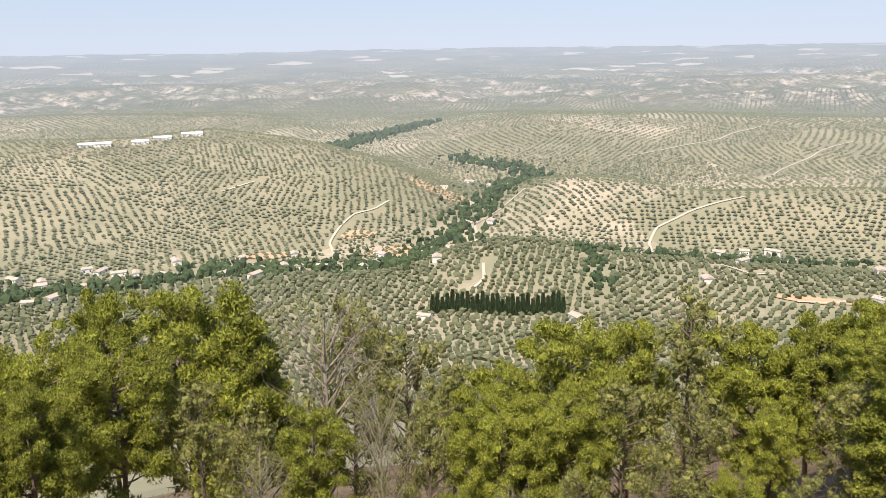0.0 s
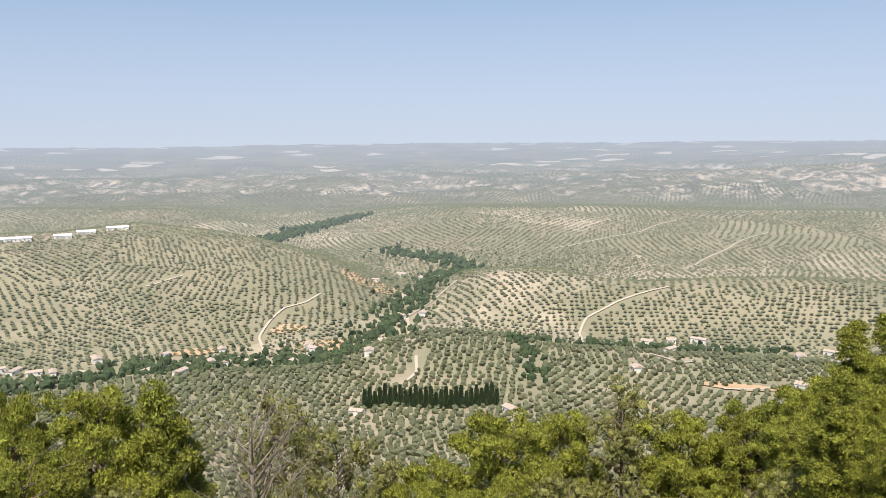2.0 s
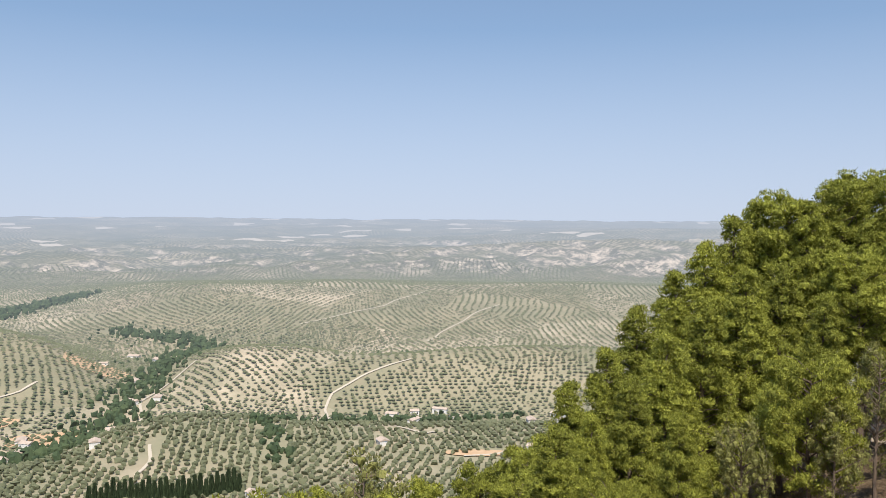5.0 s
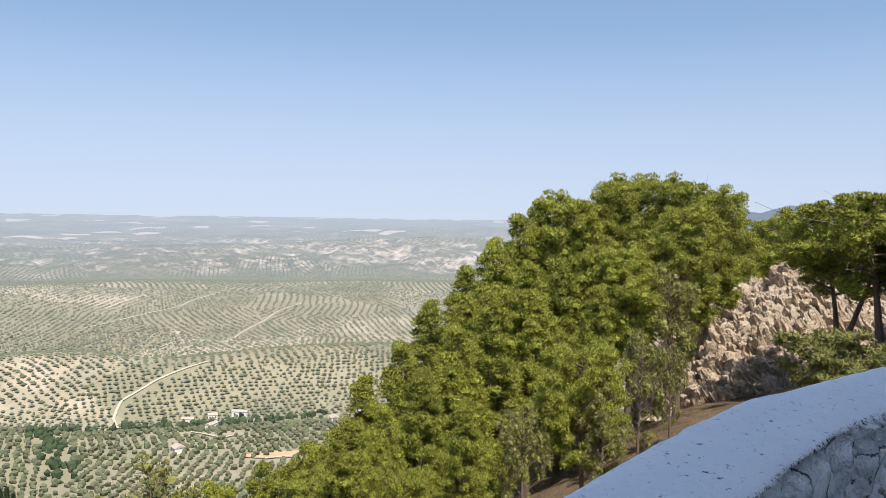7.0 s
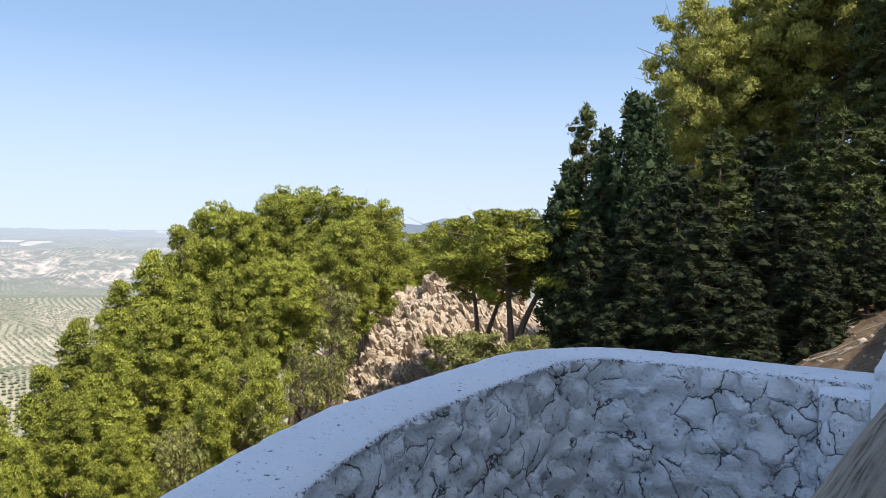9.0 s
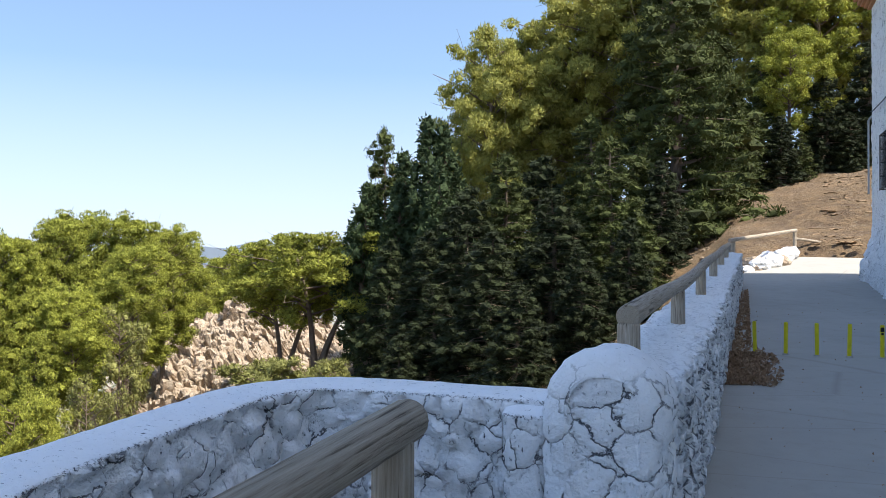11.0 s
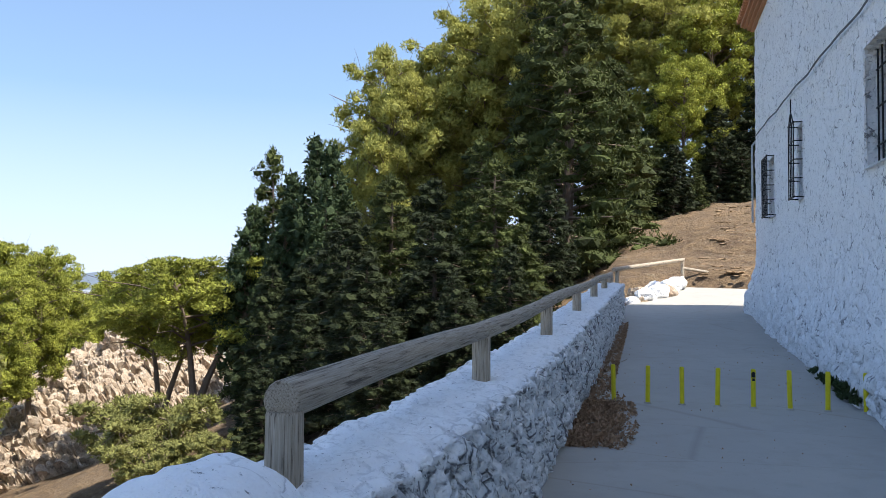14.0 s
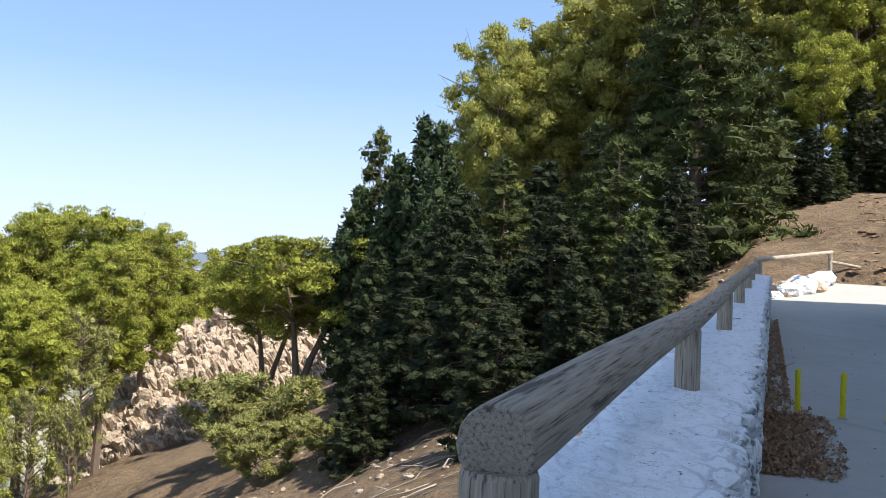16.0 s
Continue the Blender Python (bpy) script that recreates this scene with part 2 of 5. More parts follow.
def m_valley():
    """Olive country: pale tilled soil, grey scrub and stubble in patches of field."""
    b = Mat("olive_country", 0.95)
    flat = b.stretch(1, 1, 0)
    warp = b.node("ShaderNodeVectorMath", operation="ADD")
    b.put(flat, warp.inputs[0])
    wn = b.node("ShaderNodeTexNoise")
    wn.inputs["Scale"].default_value = 0.004
    b.put(flat, wn.inputs["Vector"])
    amp = b.node("ShaderNodeVectorMath", operation="SCALE")
    b.put(wn.outputs["Color"], amp.inputs[0])
    amp.inputs["Scale"].default_value = 160.0
    b.put(amp.outputs[0], warp.inputs[1])
    field = b.cells(0.0042, out="Color", co=warp.outputs[0])
    sep = b.node("ShaderNodeSeparateColor")
    b.put(field, sep.inputs[0])
    c = b.mix(sep.outputs[0], (0.41, 0.335, 0.24), (0.56, 0.47, 0.35))
    c = b.mix(b.ramp(sep.outputs[1], [(0.55, 0.0), (0.6, 0.6)]), c, (0.27, 0.25, 0.15))
    c = b.mix(b.math("MULTIPLY", b.ramp(b.noise(0.010, 6, 0.65), [(0.38, 0.0), (0.58, 1.0)]), 0.75), c, (0.20, 0.20, 0.125))
    c = b.mix(b.math("MULTIPLY", b.ramp(b.noise(0.09, 5, 0.65), [(0.4, 0.0), (0.65, 1.0)]), 0.35), c, (0.30, 0.23, 0.155))
    weeds = b.math("MULTIPLY", b.ramp(b.noise(0.017, 5, 0.6), [(0.4, 0.25), (0.6, 0.85)]), b.ramp(b.math("DIVIDE", b.math("SUBTRACT", xyz_near(b, flat), 430.0), 400.0), [(0.35, 0.8), (0.75, 0.15)]))
    c = b.mix(weeds, c, (0.25, 0.245, 0.15))
    # beyond the planted stretch the groves are only a texture of dots, with pale stubble fields
    r = b.node("ShaderNodeVectorMath", operation="LENGTH")
    b.put(flat, r.inputs[0])
    away = b.ramp(b.math("DIVIDE", r.outputs["Value"], 4000.0), [(0.42, 0.0), (0.54, 1.0)])
    dots = b.ramp(b.cells(0.115, rand=0.35, co=flat), [(0.28, 1.0), (0.5, 0.0)])
    far_c = b.mix(b.ramp(b.noise(0.006, 5, 0.6), [(0.35, 0.0), (0.6, 0.6)]), c, (0.18, 0.175, 0.115))
    # rows of olives, running another way in every field
    xyz = b.node("ShaderNodeSeparateXYZ")
    b.put(flat, xyz.inputs[0])
    turn = b.math("MULTIPLY", sep.outputs[2], 6.28)
    along = b.math("ADD", b.math("MULTIPLY", xyz.outputs[0], b.math("COSINE", turn)), b.math("MULTIPLY", xyz.outputs[1], b.math("SINE", turn)))
    row = b.math("ADD", b.math("MULTIPLY", b.math("SINE", b.math("MULTIPLY", b.math("ADD", along, b.math("MULTIPLY", b.noise(0.004, 2), 120.0)), 0.42)), 0.5), 0.5)
    far_c = b.mix(b.math("MULTIPLY", b.ramp(row, [(0.3, 0.0), (0.6, 1.0)]), 0.75), far_c, (0.085, 0.095, 0.055))
    far_c = b.mix(b.math("MULTIPLY", dots, 0.35), far_c, (0.075, 0.085, 0.05))
    far_c = b.mix(b.math("MULTIPLY", b.ramp(b.noise(0.0035, 4), [(0.45, 0.0), (0.58, 1.0)]), 0.6), far_c, (0.10, 0.115, 0.075))
    pale = b.cells(0.013, out="Color", co=b.stretch(1.0, 0.8, 0, warp.outputs[0]))
    ps = b.node("ShaderNodeSeparateColor")
    b.put(pale, ps.inputs[0])
    plain = b.ramp(b.math("DIVIDE", r.outputs["Value"], 5000.0), [(0.5, 0.0), (0.54, 1.0)])
    far_c = b.mix(b.math("MULTIPLY", b.ramp(ps.outputs[2], [(0.955, 0.0), (0.96, 0.85)]), plain), far_c, (0.56, 0.49, 0.40))
    c = b.mix(away, c, far_c)
    # pale bare bluffs; tone by slope also paints relief the sun leaves flat
    steep = b.node("ShaderNodeSeparateXYZ")
    b.put(b.node("ShaderNodeNewGeometry").outputs["Normal"], steep.inputs[0])
    bluff_relief = b.math("MULTIPLY", b.ramp(steep.outputs[2], [(0.955, 0.95), (0.992, 0.0)]), b.ramp(b.math("DIVIDE", r.outputs["Value"], 4000.0), [(0.47, 0.0), (0.53, 1.0), (0.78, 1.0), (0.9, 0.0)]))
    bare = b.mix(b.ramp(b.noise(0.03, 8, 0.75), [(0.40, 0.0), (0.55, 1.0)]), (0.55, 0.46, 0.37), (0.12, 0.12, 0.09))
    c = b.mix(bluff_relief, c, bare)
    b.done(c)
    return add_haze_glow(b)


WHITE = m_whitewash("whitewashed_rubble", 0.95, 5.6, 0.023, 0.50, 0.1)
WHITE_RAMP = m_whitewash("whitewashed_rough_rubble", 0.85, 8.0, 0.05, 0.5, 0.9)
WHITE_CAP = m_whitewash("whitewashed_coping", 0.5, 5.0)
WHITE_HOUSE = m_whitewash("whitewashed_house_wall", 0.8, 4.6, 0.03, 0.55, 0.5)
CONCRETE, LOG, SOIL, ROCK = m_concrete(), m_log(), m_soil(), m_rock()
PINE = m_leaf("pine_needles", (0.065, 0.078, 0.013), (0.60, 0.62, 0.095), 0.16)
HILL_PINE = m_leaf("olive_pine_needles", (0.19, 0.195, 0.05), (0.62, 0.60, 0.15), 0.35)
PINE_DULL = m_leaf("dull_pine_needles", (0.14, 0.145, 0.045), (0.44, 0.43, 0.13), 0.15)
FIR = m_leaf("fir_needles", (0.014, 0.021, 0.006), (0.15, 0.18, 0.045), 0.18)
# darker copy of the fir needles, shade put into the colour
FIR_SHADED = m_leaf("shaded_fir_needles", (0.004, 0.008, 0.003), (0.055, 0.072, 0.02), 0.10)
CYPRESS = m_leaf("cypress_scales", (0.02, 0.04, 0.016), (0.09, 0.125, 0.045), 0.15)
GREY_TWIG = m_bark("grey_dry_twigs", (0.22, 0.18, 0.14), (0.42, 0.37, 0.31))
BARK = m_bark("pine_bark", (0.10, 0.07, 0.05), (0.26, 0.20, 0.155))
YELLOW = m_plain("chipped_yellow_paint", (0.70, 0.60, 0.02), 0.5, 0, 0.35)
IRON = m_plain("black_iron", (0.02, 0.022, 0.025), 0.5, 0.6)
DARK = m_plain("dark_interior", (0.03, 0.03, 0.032), 0.9)
TILE = m_plain("terracotta", (0.42, 0.22, 0.12), 0.85, 0, 0.5)
LEAF_LITTER = m_plain("dry_leaves", (0.36, 0.23, 0.14), 0.9, 0, 0.6)
VALLEY = m_valley()


# ---- small tools ----
def part(name, data, material, parent=None, label=""):
    """Link a bmesh or (vertices, faces) as one mesh object."""
    me = bpy.data.meshes.new(name)
    if isinstance(data, bmesh.types.BMesh):
        data.to_mesh(me)
        data.free()
    else:
        verts, faces = data
        me.from_pydata([tuple(v) for v in verts], [], [tuple(f) for f in faces])
    if material:
        me.materials.append(material)
    ob = new(name, me)
    ob.parent = parent
    if label:
        tagged(ob, label)
    return ob


def fast_mesh(name, verts, faces, material, parent=None, smooth=False):
    """A mesh from arrays: verts (n, 3), faces (m, k) with k the same for all."""
    verts, faces = np.asarray(verts, np.float32), np.asarray(faces, np.int32)
    me = bpy.data.meshes.new(name)
    k = faces.shape[1]
    me.vertices.add(len(verts))
    me.vertices.foreach_set("co", verts.ravel())
    me.loops.add(faces.size)
    me.loops.foreach_set("vertex_index", faces.ravel())
    me.polygons.add(len(faces))
    me.polygons.foreach_set("loop_start", np.arange(0, faces.size, k, dtype=np.int32))
    me.polygons.foreach_set("use_smooth", np.full(len(faces), smooth))
    me.update(calc_edges=True)
    me.validate()
    if material:
        me.materials.append(material)
    ob = new(name, me)
    ob.parent = parent
    return ob


def empty(name, m=None):
    ob = new(name)
    if m is not None:
        ob.matrix_basis = m
    return ob


_tab = np.random.RandomState(5).rand(64, 64, 64).astype(np.float32)


def vnoise(p, octaves=4, gain=0.5):
    """Smooth value noise in -1..1 at points (n, 3)."""
    p = np.asarray(p, np.float64)
    out, amp, tot = np.zeros(len(p)), 1.0, 0.0
    for o in range(octaves):
        q = p * 2 ** o + 17.3 * o
        i = np.floor(q).astype(int)
        f = q - i
        f = f * f * (3 - 2 * f)
        acc = 0
        for dx in (0, 1):
            for dy in (0, 1):
                for dz in (0, 1):
                    w = (f[:, 0] if dx else 1 - f[:, 0]) * (f[:, 1] if dy else 1 - f[:, 1]) * (f[:, 2] if dz else 1 - f[:, 2])
                    acc = acc + w * _tab[(i[:, 0] + dx) & 63, (i[:, 1] + dy) & 63, (i[:, 2] + dz) & 63]
        out += amp * (acc * 2 - 1)
        tot += amp
        amp *= gain
    return out / tot


def stones(p, size):
    """Distance between the nearest and second nearest stone centre (0 in the joints), and a number for each stone."""
    q = np.asarray(p, np.float64) / np.asarray(size)
    base = np.floor(q).astype(int)
    f1, f2, sid = np.full(len(q), 9.0), np.full(len(q), 9.0), np.zeros(len(q))
    for dx in (-1, 0, 1):
        for dy in (-1, 0, 1):
            for dz in (-1, 0, 1):
                c = base + (dx, dy, dz)
                a, b_, d = c[:, 0] & 63, c[:, 1] & 63, c[:, 2] & 63
                jit = np.stack([_tab[a, b_, d], _tab[b_, d, a], _tab[d, a, b_]], 1)
                dist = np.linalg.norm(c + 0.1 + 0.8 * jit - q, axis=1)
                near = dist < f1
                f2 = np.where(near, f1, np.minimum(f2, dist))
                sid = np.where(near, _tab[b_, a, d], sid)
                f1 = np.where(near, dist, f1)
    return f2 - f1, sid


def sstep(a, b, x):
    t = np.clip((x - a) / (b - a), 0, 1)
    return t * t * (3 - 2 * t)


# ---- the lie of the land ----
ROAD_Y = np.array([-14, 0, 7.5, 12, 19.5, 23, 27, 32, 44])
ROAD_Z = np.array([-2.1, -1.72, -1.48, -1.24, -0.78, -0.43, 0.12, 0.7, 1.9])


def road_z(y):
    return np.interp(y, ROAD_Y, ROAD_Z)


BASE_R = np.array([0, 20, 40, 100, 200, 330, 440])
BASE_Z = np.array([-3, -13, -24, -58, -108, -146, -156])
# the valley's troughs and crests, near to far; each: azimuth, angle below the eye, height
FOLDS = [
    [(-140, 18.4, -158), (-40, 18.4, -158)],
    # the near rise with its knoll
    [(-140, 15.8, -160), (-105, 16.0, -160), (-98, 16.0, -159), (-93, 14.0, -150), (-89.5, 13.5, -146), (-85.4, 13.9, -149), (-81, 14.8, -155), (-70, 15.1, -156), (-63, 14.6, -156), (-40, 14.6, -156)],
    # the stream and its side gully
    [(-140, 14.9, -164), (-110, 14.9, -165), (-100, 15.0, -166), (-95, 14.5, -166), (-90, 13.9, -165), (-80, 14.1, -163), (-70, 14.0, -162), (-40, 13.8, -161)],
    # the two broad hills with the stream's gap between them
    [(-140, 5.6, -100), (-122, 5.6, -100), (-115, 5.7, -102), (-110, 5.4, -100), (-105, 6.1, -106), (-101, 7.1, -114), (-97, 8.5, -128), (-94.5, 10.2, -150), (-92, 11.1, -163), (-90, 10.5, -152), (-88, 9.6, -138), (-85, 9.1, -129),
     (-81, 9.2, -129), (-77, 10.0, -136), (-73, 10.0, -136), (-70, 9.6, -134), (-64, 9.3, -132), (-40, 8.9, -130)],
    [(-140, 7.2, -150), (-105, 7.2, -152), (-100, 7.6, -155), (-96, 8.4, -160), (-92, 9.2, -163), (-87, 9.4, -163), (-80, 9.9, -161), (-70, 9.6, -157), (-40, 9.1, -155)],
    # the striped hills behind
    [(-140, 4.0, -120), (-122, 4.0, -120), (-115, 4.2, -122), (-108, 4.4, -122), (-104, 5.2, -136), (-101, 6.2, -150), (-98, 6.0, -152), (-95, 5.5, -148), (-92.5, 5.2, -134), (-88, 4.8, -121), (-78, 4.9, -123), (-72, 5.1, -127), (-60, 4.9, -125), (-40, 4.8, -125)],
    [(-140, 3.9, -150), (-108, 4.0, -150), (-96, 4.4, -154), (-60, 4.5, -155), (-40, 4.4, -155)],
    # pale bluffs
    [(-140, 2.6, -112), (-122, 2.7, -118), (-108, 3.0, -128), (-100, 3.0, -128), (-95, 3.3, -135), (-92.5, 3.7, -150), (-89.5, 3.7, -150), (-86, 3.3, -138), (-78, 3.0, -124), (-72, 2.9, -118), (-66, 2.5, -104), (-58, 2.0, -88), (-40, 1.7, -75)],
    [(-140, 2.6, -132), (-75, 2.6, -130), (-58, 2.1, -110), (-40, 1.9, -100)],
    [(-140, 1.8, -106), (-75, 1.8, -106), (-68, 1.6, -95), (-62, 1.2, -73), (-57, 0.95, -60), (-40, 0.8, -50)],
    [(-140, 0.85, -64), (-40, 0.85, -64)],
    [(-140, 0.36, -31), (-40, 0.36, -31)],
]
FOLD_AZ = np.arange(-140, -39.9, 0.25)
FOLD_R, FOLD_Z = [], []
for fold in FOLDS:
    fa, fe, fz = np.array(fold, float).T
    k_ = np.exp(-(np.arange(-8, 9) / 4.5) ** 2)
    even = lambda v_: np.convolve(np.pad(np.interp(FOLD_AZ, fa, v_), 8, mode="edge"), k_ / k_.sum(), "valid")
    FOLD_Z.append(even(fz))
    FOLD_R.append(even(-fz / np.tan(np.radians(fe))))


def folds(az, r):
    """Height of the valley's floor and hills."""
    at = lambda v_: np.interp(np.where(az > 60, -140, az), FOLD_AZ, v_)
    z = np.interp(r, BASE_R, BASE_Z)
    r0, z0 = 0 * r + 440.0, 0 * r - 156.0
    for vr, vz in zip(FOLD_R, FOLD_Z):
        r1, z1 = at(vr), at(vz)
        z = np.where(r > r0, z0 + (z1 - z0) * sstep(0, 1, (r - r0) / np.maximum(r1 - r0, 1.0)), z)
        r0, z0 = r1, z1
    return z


def land(x, y):
    """Height of the ground."""
    x, y = np.asarray(x, float), np.asarray(y, float)
    r = np.hypot(x, y)
    az = np.degrees(np.arctan2(x, y))
    p2 = np.stack([x, y, 0 * x], -1).reshape(-1, 3)
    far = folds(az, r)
    gully = 1 - np.abs(vnoise(p2 / 190 + 9.1, 4, 0.55).reshape(x.shape)) * 2
    rough = vnoise(p2 / 170, 4).reshape(x.shape) * 4.5 * sstep(420, 800, r) + vnoise(p2 / 700 + 3.1, 3).reshape(x.shape) * 6 * sstep(1700, 2600, r)
    rough = rough + gully * 26 * sstep(1900, 2200, r) * (1 - 0.6 * sstep(2800, 3600, r))
    far = far + rough
    # near slope
    rz = road_z(y)
    west = np.maximum(0, -0.35 - x)
    fall = 0.60 - 0.22 * sstep(2, 34, y)
    near = rz - 0.35 * sstep(0, 0.6, west) - fall * west
    near = near + 0.125 * np.maximum(0, y - 25 + 0.45 * x) * sstep(-32, 2, x) + 0.26 * np.maximum(0, x - 4.5)
    near = near + vnoise(p2 / 3.5, 4).reshape(x.shape) * 0.45 * sstep(0.6, 4, west + np.maximum(0, y - 27))
    # the mound that carries the rock
    d2 = ((x + 35) / 15) ** 2 + ((y - 60) / 12) ** 2
    near = near + 1.0 * np.exp(-d2)
    # the bastion's sunken floor
    near = np.where((x < -0.25) & (x > -2.6) & (y > 1.2) & (y < 5.2), -2.35, near)
    near = np.where((x < -0.25) & (x > -2.1) & (y <= 1.2) & (y > -6), rz - 0.05, near)
    near = np.where((x > -0.3) & (x < 3.9 + np.maximum(0, y - 22) * 0.5) & (y < 26.5), rz - 0.07, near)
    t = sstep(60, 150, r)
    east = sstep(-12, 12, az) * (1 - sstep(150, 175, az))
    far = far + east * (near - far) * (1 - sstep(150, 900, r))
    return near * (1 - t) + far * t


def land1(x, y):
    return float(land(np.array([x]), np.array([y]))[0])


def polar_sheet(name, radii, azimuths, material, closed):
    rr, aa = np.meshgrid(radii, np.radians(azimuths), indexing="ij")
    x, y = rr * np.sin(aa), rr * np.cos(aa)
    v = np.stack([x, y, land(x, y)], -1).reshape(-1, 3)
    n, m = len(radii), len(azimuths)
    i, j = np.meshgrid(np.arange(n - 1), np.arange(m if closed else m - 1), indexing="ij")
    j2 = (j + 1) % m
    f = np.stack([i * m + j, i * m + j2, (i + 1) * m + j2, (i + 1) * m + j], -1).reshape(-1, 4)[:, ::-1]
    return fast_mesh(name, v, f, material, smooth=True)


SECTOR = np.concatenate([np.arange(-140, 20, 0.6), np.arange(20, 220, 4)])
ground = polar_sheet("ground", np.concatenate([[0.02, 0.3, 0.6], np.geomspace(0.9, 170, 190)]), SECTOR, SOIL, True)
tagged(ground, "dry brown hillside soil with pine litter", "ground", kind="structure")
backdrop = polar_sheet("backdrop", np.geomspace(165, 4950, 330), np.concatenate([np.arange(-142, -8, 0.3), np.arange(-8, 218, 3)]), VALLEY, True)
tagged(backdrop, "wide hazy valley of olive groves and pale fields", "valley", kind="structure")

# mountains on the far rim, their blue haze mixed in as a glow
b = Mat("far_mountain_haze_glow", 0.95)
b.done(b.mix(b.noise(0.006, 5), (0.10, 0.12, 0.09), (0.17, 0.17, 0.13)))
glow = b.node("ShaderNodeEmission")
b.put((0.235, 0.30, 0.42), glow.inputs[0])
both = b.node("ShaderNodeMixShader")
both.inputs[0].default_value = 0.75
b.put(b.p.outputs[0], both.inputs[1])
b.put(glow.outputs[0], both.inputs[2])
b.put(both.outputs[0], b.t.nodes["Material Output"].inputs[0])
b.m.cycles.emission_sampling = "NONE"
az = np.arange(-46, -8, 0.15)
crest = np.interp(az, [-46, -42, -39, -37.5, -36, -34.3, -33, -31.5, -29, -24, -18, -8], [-0.6, -0.1, 0.40, 0.62, 0.50, 0.97, 0.85, 0.80, 0.92, 0.70, 0.6, 0.3])
crest = crest + 0.08 * vnoise(np.stack([az * 1.3, 0 * az, 0 * az], 1), 4)
rows_ = []
for rr_, share in ((4300, -0.25), (4420, 0.3), (4540, 0.75), (4650, 1.0), (4750, 0.6)):
    h = 4650 * np.tan(np.radians(crest))
    wob = 12 * vnoise(np.stack([az * 2.2, 0 * az + rr_, 0 * az], 1), 3) * (share < 1)
    rows_.append(np.stack([rr_ * np.sin(np.radians(az)), rr_ * np.cos(np.radians(az)), -95 + (h + 95) * share + wob], 1))
v = np.concatenate(rows_)
n_ = len(az)
f = [(q * n_ + k, q * n_ + k + 1, (q + 1) * n_ + k + 1, (q + 1) * n_ + k) for q in range(4) for k in range(n_ - 1)]
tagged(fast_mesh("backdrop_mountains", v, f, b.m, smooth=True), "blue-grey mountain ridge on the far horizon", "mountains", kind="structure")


# ---- walls of whitewashed rubble ----
def rubble(name, path, half, top, bottom, dome=0.05, step=0.045, size=(0.26, 0.26, 0.17), proud=0.035, mat=None, cap_smooth=True, ends=True, nose=(0.10, 0.22)):
    """A rubble wall along path [(x, y)], with a rounded coping. top and bottom give z at (x, y)."""
    path = np.array(path, float)
    seg = np.hypot(*np.diff(path, axis=0).T)
    s = np.concatenate([[0], np.cumsum(seg)])
    n = max(4, int(s[-1] / step))
    t = np.linspace(0, s[-1], n + 1)
    c = np.stack([np.interp(t, s, path[:, 0]), np.interp(t, s, path[:, 1])], 1)
    k = max(1, int(0.16 / step))
    pad = np.concatenate([np.repeat(c[:1], k, 0), c, np.repeat(c[-1:], k, 0)])
    c = np.stack([np.convolve(pad[:, a], np.ones(2 * k + 1) / (2 * k + 1), "valid") for a in (0, 1)], 1)
    d = np.gradient(c, axis=0)
    d /= np.linalg.norm(d, axis=1)[:, None] + 1e-9
    right = np.stack([d[:, 1], -d[:, 0]], 1)
    zt, zb = top(c[:, 0], c[:, 1]), bottom(c[:, 0], c[:, 1])
    side = np.linspace(0, 1, int(1.3 / step))
    turn = np.linspace(0, math.pi, max(12, int(2.4 * half / step)))
    # profile: across -1..1, share of the height 0..1, rise of the dome
    across = np.concatenate([np.ones(len(side) - 1), np.sign(np.cos(turn)) * np.abs(np.cos(turn)) ** (0.6 if dome < 0.2 else 1.0), -np.ones(len(side) - 1)])
    high = np.concatenate([side[:-1], np.ones(len(turn)), side[::-1][1:]])
    rise = np.concatenate([np.zeros(len(side) - 1), np.sin(turn) ** (0.7 if dome < 0.2 else 1.0), np.zeros(len(side) - 1)])
    m = len(across)
    P = np.zeros((n + 1, m, 3))
    tuck = 1 - nose[1] * np.clip(1 - np.minimum(t, t[-1] - t) / nose[0], 0, 1) ** 2 if ends else np.ones(n + 1)
    P[..., :2] = c[:, None] + right[:, None] * (half * across)[None, :, None] * tuck[:, None, None]
    P[..., 2] = zb[:, None] + (zt - dome - zb)[:, None] * high[None] + dome * rise[None] * tuck[:, None]
    N = np.zeros_like(P)
    N[..., :2] = right[:, None] * (across * (1 - 0.8 * rise))[None, :, None]
    N[..., 2] = rise[None]
    verts, norms = [P.reshape(-1, 3)], [N.reshape(-1, 3)]
    caps = [np.tile(rise, n + 1)]
    i, j = np.meshgrid(np.arange(n), np.arange(m - 1), indexing="ij")
    faces = [np.stack([i * m + j, (i + 1) * m + j, (i + 1) * m + j + 1, i * m + j + 1], -1).reshape(-1, 4)]
    base = (n + 1) * m
    if ends:
        w = max(4, int(2 * half / step))
        h = m // 2
        for e, sign in ((0, -1), (n, 1)):
            u = np.linspace(0, 1, w + 1)
            a, b_ = P[e, :h], P[e, ::-1][:h]
            G = a[:, None] * (1 - u)[None, :, None] + b_[:, None] * u[None, :, None]
            verts.append(G.reshape(-1, 3))
            norms.append(np.tile(np.append(d[e] * sign, 0), (h * (w + 1), 1)) * np.tile(np.sin(u * math.pi) ** 0.3, h)[:, None])
            caps.append(np.zeros(h * (w + 1)))
            i, j = np.meshgrid(np.arange(h - 1), np.arange(w), indexing="ij")
